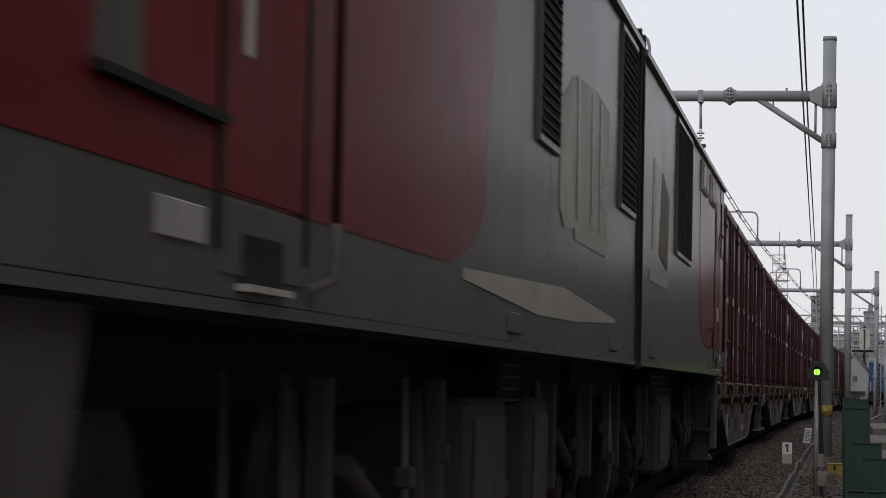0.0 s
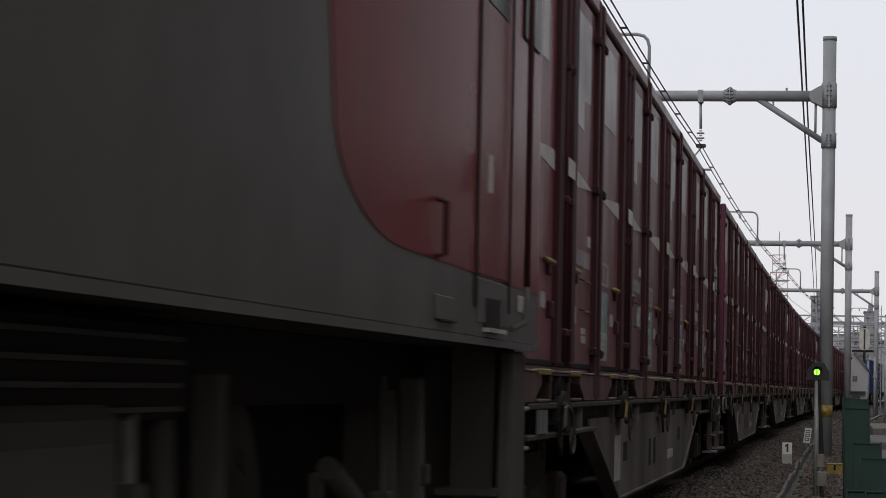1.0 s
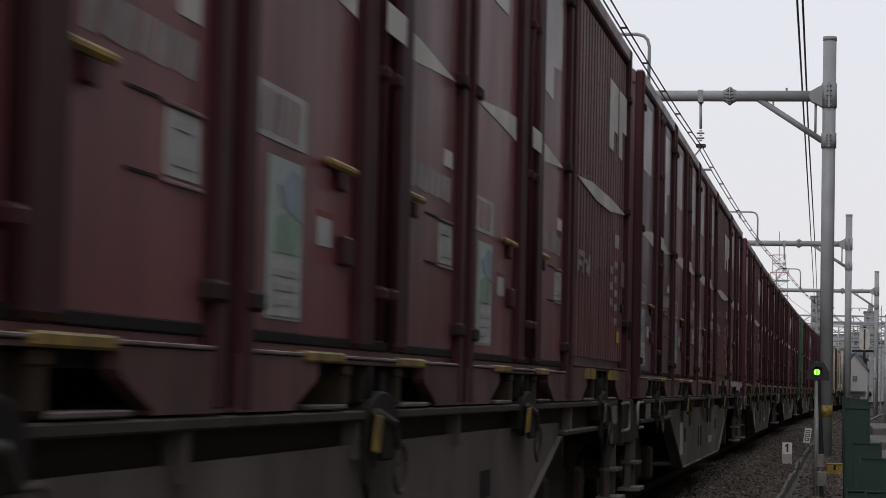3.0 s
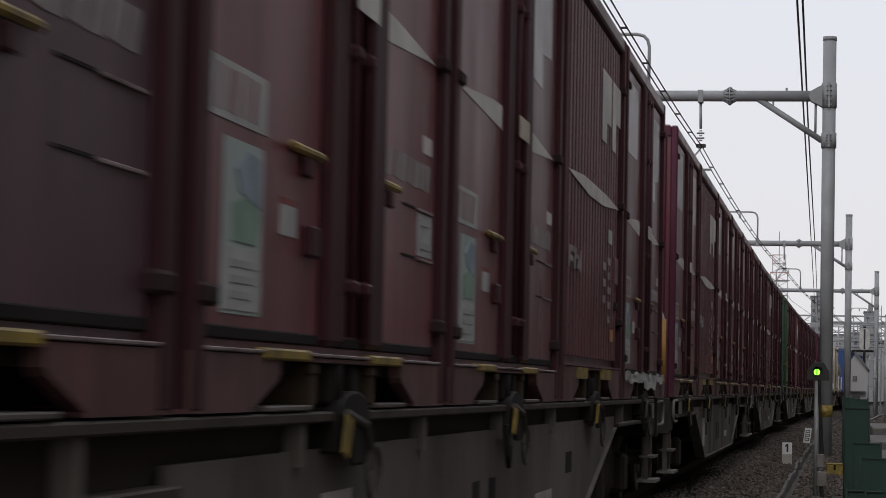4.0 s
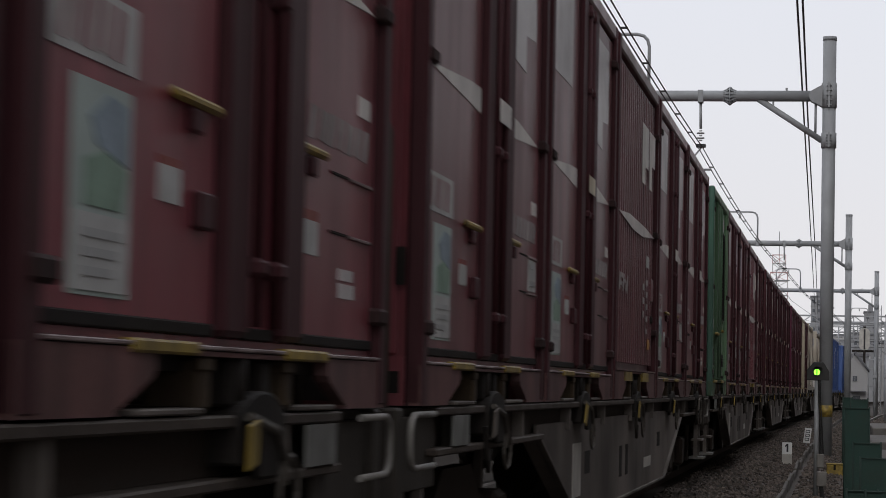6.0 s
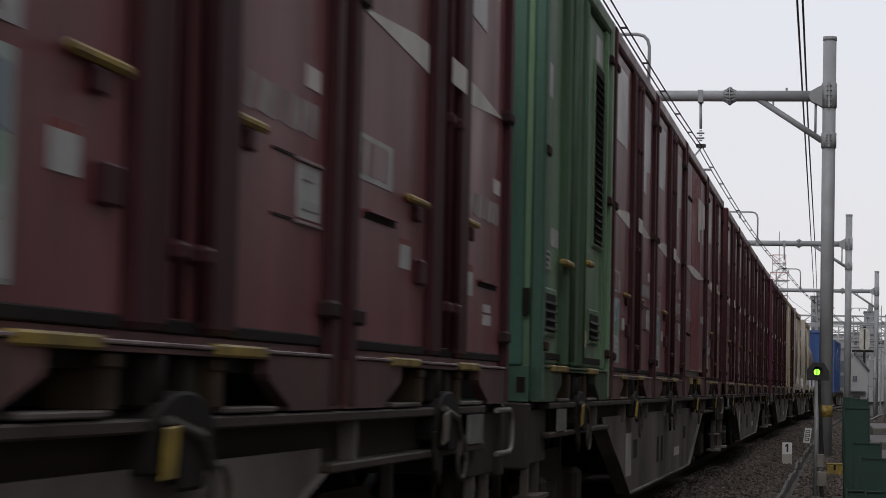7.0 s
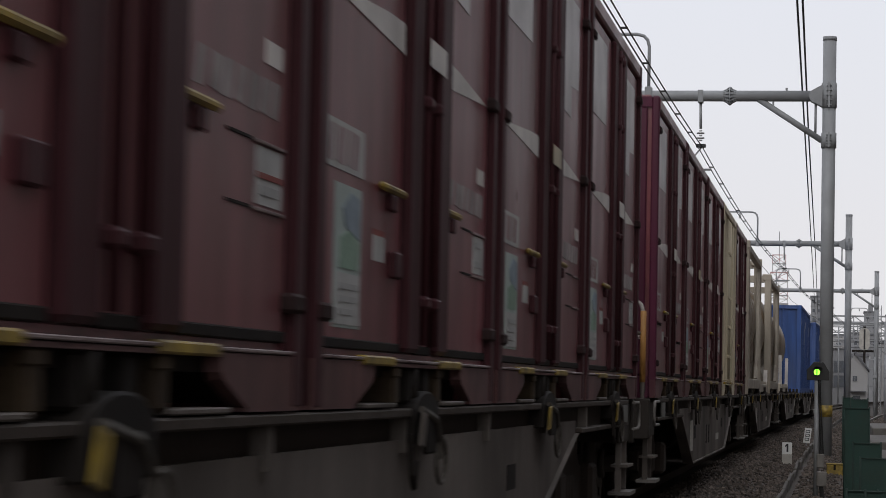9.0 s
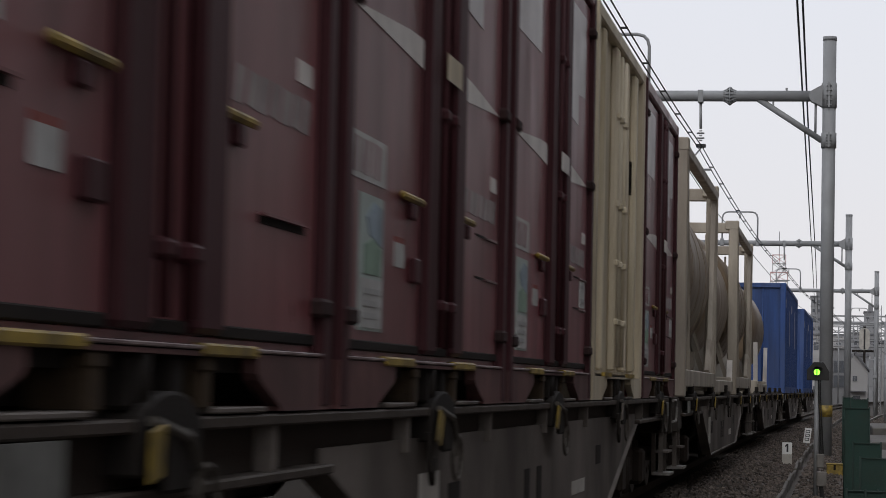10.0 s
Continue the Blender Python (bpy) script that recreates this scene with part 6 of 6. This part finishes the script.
    part("side_grip", rod([(x, Y(24.7), 1.49), (x + 0.035, Y(24.7), 1.50), (x + 0.035, Y(24.7), 1.67), (x, Y(24.7), 1.68)], 0.011, 6), WINE_DARK, loco)
    part("cab_side_window", bevelled(boxes((x - 0.01, x + 0.012, Y(26.8), Y(27.3), 2.5, 3.1)), 0.01), GLASS, loco)
    part("side_plate", bevelled(boxes((x, x + 0.006, Y(4.55), Y(4.92), 1.355, 1.435)), 0.003), LIGHT_PAINT, loco, "pale number plate, unreadable")
    part("side_plate", bevelled(boxes((x, x + 0.006, Y(26.78), Y(27.02), 1.375, 1.445)), 0.003), LIGHT_PAINT, loco, "pale number plate, unreadable")
    part("window_ledge", boxes((x, x + 0.03, Y(4.1), Y(5.02), 1.615, 1.635)), DARK, loco)
    part("cab_panel", boxes((x, x + 0.006, Y(4.12), Y(4.42), 1.64, 2.4)), LOCO_GREY, loco)
    part("cab_side_window", bevelled(boxes((x - 0.01, x + 0.012, Y(3.3), Y(4.15), 2.5, 3.1)), 0.01), GLASS, loco)
    for u in (9.6, 14.0, 17.0, 24.7):
        part("jack_pad", bevelled(boxes((x, x + 0.005, Y(u), Y(u) + 0.4, 1.29, 1.37)), 0.002), LOCO_GREY, loco)
        part("jack_pad_foot", boxes((x, x + 0.014, Y(u) + 0.05, Y(u) + 0.4, 1.284, 1.290)), DARK, loco)
    part("body_join", boxes((W - 0.02, W + 0.012, Y(15.74), Y(15.80), 1.2, 3.4), (W - 0.02, W + 0.012, Y(16.06), Y(16.12), 1.2, 3.4)), RUBBER, loco)
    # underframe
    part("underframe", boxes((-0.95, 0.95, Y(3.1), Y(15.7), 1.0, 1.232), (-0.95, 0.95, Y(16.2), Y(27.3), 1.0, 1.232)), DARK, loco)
    for a, b in ((10.0, 11.1), (20.6, 21.9), (12.0, 12.7)):
        part("equipment_case", bevelled(boxes((0.6, 1.22, Y(a), Y(b), 0.36, 1.02)), 0.03), CASE, loco, "grimy underfloor equipment case")
        part("case_lid", bevelled(boxes((1.22, 1.235, Y(a) + 0.08, Y(b) - 0.08, 0.44, 0.94)), 0.01), CASE, loco)
    for a in (7.1, 9.3, 13.2, 15.2, 17.2, 19.8, 22.6, 25.6):
        part("sand_pipe", rod([(1.1, Y(a), 1.05), (1.12, Y(a), 0.6), (0.98, Y(a) + 0.1, 0.2)], 0.035, 8), CASE, loco)
        part("brace", bevelled(boxes((1.08, 1.16, Y(a) + 0.35, Y(a) + 0.45, 0.5, 1.1)), 0.01), CASE, loco)
    for a in (8.3, 18.6, 24.9, 14.4):
        part("damper", rod([(1.1, Y(a) - 0.3, 0.8), (1.1, Y(a) + 0.3, 0.62)], 0.04, 8), CASE, loco)
    for pts in ([(3.05, 1.22), (4.30, 1.22), (4.02, 0.42), (3.05, 0.42)], [(27.40, 1.22), (26.98, 1.22), (26.90, 0.42), (27.40, 0.42)]):
        part("cab_skirt", bevelled(prism(bmesh.new(), [(Y(u), z) for u, z in pts], "x", W - 0.10, W - 0.04), 0.012), CASE, loco, "grimy grey skirt plate below the cab")
    part("step_hanger", boxes((1.12, 1.3, Y(27.0), Y(27.12), 0.2, 1.24)), CASE, loco)
    part("step_tread", boxes((1.08, 1.34, Y(26.85), Y(27.3), 0.3, 0.33)), CASE, loco)
    part("step_tread", boxes((1.08, 1.34, Y(26.85), Y(27.3), 0.62, 0.65)), CASE, loco)
    rollers = []
    for s in (7.9, 13.4, 18.5, 24.0):
        rollers += bogie(loco, Y(s), 2.3, 0.52)
    # Added black block that stops light showing through beneath the body.
    part("traction_gear", boxes((-0.62, 0.62, Y(3.4), Y(15.6), 0.24, 1.0), (-0.62, 0.62, Y(16.3), Y(27.2), 0.24, 1.0)), DARK, loco, "black block added under the floor against stray light")
    for k, a in enumerate((6.2, 6.9, 8.9, 9.7, 11.5, 12.9, 14.9, 16.6, 17.0, 19.3, 20.2, 22.2, 23.0, 25.3, 26.1)):
        z = 0.30 + 0.07 * ((k * 5) % 4)
        part("air_pipe", rod([(1.14, Y(a), 1.10), (1.15, Y(a), z + 0.15), (1.12, Y(a) + 0.05, z + 0.05), (1.10, Y(a) + 0.16, z)], 0.013 + 0.005 * (k % 2), 8), LOOP_GREY if k % 3 == 2 else CASE, loco, "thin grimy air pipe")
        part("pipe_joint", bevelled(boxes((1.11, 1.18, Y(a) - 0.04, Y(a) + 0.04, z + 0.25, z + 0.33)), 0.008), CASE, loco)
    for a, b in ((11.2, 11.95), (20.4, 22.6)):
        lv = part("underfloor_louvre", bevelled(boxes((0.7, 1.16, Y(a), Y(b), 0.98, 1.22)), 0.02), DARK, loco, "louvred underfloor box")
        for k in range(4):
            part("louvre_blade", boxes((1.16, 1.175, Y(a) + 0.05, Y(b) - 0.05, 1.0 + k * 0.055, 1.012 + k * 0.055)), CASE, lv)
    # roof gear
    for s in (8.5, 13.5, 18.5, 23.5):
        part("roof_box", bevelled(boxes((-0.9, 0.9, Y(s) - 1.0, Y(s) + 1.0, 3.6, 3.82)), 0.04), LOCO_GREY, loco)
    return loco, rollers, s_mid


loco, loco_rollers, loco_mid = locomotive()
MOVERS.append((loco, loco_mid, 0.0))
ROLLERS += loco_rollers

# first of each kind, then copies
KINDS = {
    "d": door_container(WINE, WINE, "weathered wine-red container with side doors and off-white stripe", note="white"),
    "r": door_container(WINE_RED, WINE_RED, "bright wine-red container with side doors and off-white stripe", extra=True),
    "b": door_container(WINE_BROWN, WINE_BROWN, "faded brown-red container with side doors and off-white stripe", tag="beige"),
    "x": door_container(WINE_BROWN, WINE_BROWN, "faded brown-red container with a red-banded slip on its door", tag="beige", note="red"),
    "w": door_container(WINE_BROWN, WINE_BROWN, "brown-red container with a pale sheet pasted on its door", note="white", sheet=True),
    "v": door_container(WINE_VIOLET, WINE_VIOLET, "greyish violet container with side doors and off-white stripe"),
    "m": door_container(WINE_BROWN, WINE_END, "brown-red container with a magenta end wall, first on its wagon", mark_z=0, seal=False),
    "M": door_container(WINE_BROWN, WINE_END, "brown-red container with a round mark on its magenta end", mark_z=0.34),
    "p": door_container(WINE_BROWN, WINE_VIOLET, "brown-red container with a yellowed card and a dull violet end", seal=False, card_mat=YELLOWED, plate_mat=YELLOWED),
    "n": door_container(WINE, WINE_RED, "wine-red container without a card pocket, off-white stripe", card=False, extra=True),
    "t": door_container(WINE_BROWN, WINE, "brown-red container with a crumpled silver sheet along its sill"),
    "q": door_container(WINE_BROWN, WINE_END, "brown-red container with slots and a magenta end wall", card=False),
    "c": ribbed_container(WINE_UMBER, WINE, "faded brown-red ribbed container with off-white swoosh"),
    "e": ribbed_container(WINE, WINE, "wine-red ribbed container with slots and off-white swoosh", slots=True),
    "G": green_container(),
    "B": beige_container(),
}
sheet = bmesh.new()
sheet_rng = random.Random(8)
rows = [[sheet.verts.new((CW + 0.012 + 0.016 * sheet_rng.random(), -1.86 + k * 0.062, z + 0.008 * sheet_rng.uniform(-1, 1) + 0.010 * math.sin(k * 0.55))) for z in ((0.19, 0.175, 0.15, 0.12) if k < 26 or k > 44 else (0.19, 0.165, 0.125, 0.075))] for k in range(61)]
for ra, rb in zip(rows, rows[1:]):
    for k in range(3):
        sheet.faces.new((ra[k], rb[k], rb[k + 1], ra[k + 1]))
bmesh.ops.solidify(sheet, geom=sheet.faces[:], thickness=0.004)
part("loose_sheet", sheet, TARP, KINDS["t"], "crumpled silver plastic sheet")
TRAIN = ["rdbdw", "mdddc", "vdbct", "Mcrdr", "dbcdn", "Gddeb", "pxdbd", "qbdBd"]
FIRST, PITCH, STEP = 28.62, 20.4, 3.86
SLACK = (-0.26, -0.15, -0.36, 0.03, -0.50, -0.50, -0.56, 0.03, 0.0, 0.0, 0.0, 0.0)      # play in the couplings
used = set()
wagons = [flat_wagon(v) for v in range(3)]
wagon_used = set()


def next_wagon(v):
    if v not in wagon_used:
        wagon_used.add(v)
        return wagons[v]
    ob = copy_thing(wagons[v][0], Matrix())
    rolls = []
    for p in ob.children:
        for q in p.children:
            if q.name.startswith("wheelset"):
                rolls.append((q, q.matrix_basis.copy(), 0.405))
    return ob, rolls


for i in range(12):
    front = FIRST + PITCH * i + SLACK[i]
    w, rolls = next_wagon(1 if i in (3, 7) else (2 if i in (5, 6) or i > 7 else 0))
    MOVERS.append((w, front - 0.34 + WL / 2, 0.0))
    ROLLERS += rolls
    if i < len(TRAIN):
        for k, kind in enumerate(TRAIN[i]):
            ob = KINDS[kind] if kind not in used else copy_thing(KINDS[kind], Matrix())
            used.add(kind)
            MOVERS.append((ob, front + k * STEP + CL / 2, 0.995))
tank = tank_container()
MOVERS.append((tank, FIRST + PITCH * 8 + 0.3 + 3.03, 0.995))
MOVERS.append((copy_thing(tank, Matrix()), FIRST + PITCH * 8 + 18.4 - 3.03, 0.995))
bare = beam_tank()
MOVERS.append((bare, 201.5, 0.995))
MOVERS.append((copy_thing(bare, Matrix()), 217.8, 0.995))
blue = blue_container()
MOVERS.append((blue, FIRST + PITCH * 10 + 6.3, 0.995))
MOVERS.append((copy_thing(blue, Matrix()), FIRST + PITCH * 11 + 6.3, 0.995))


def motions():
    """The train runs past at an even speed; wheelsets roll."""
    for ob, middle, height in MOVERS:
        rows = []
        for k in range(41):
            t = k * 0.25
            y = middle - SPEED * t + SLOWING * t * t
            rows.append((t, pose(track_x(y), y, height, 0, 0, track_turn(y))))
        walk(ob, rows)
    for ob, base, radius in ROLLERS:
        rows = []
        for k in range(301):
            t = k / 30
            run = SPEED * t - SLOWING * t * t
            rows.append((t, base @ Matrix.Rotation(run / radius, 4, "X")))
        walk(ob, rows)


motions()
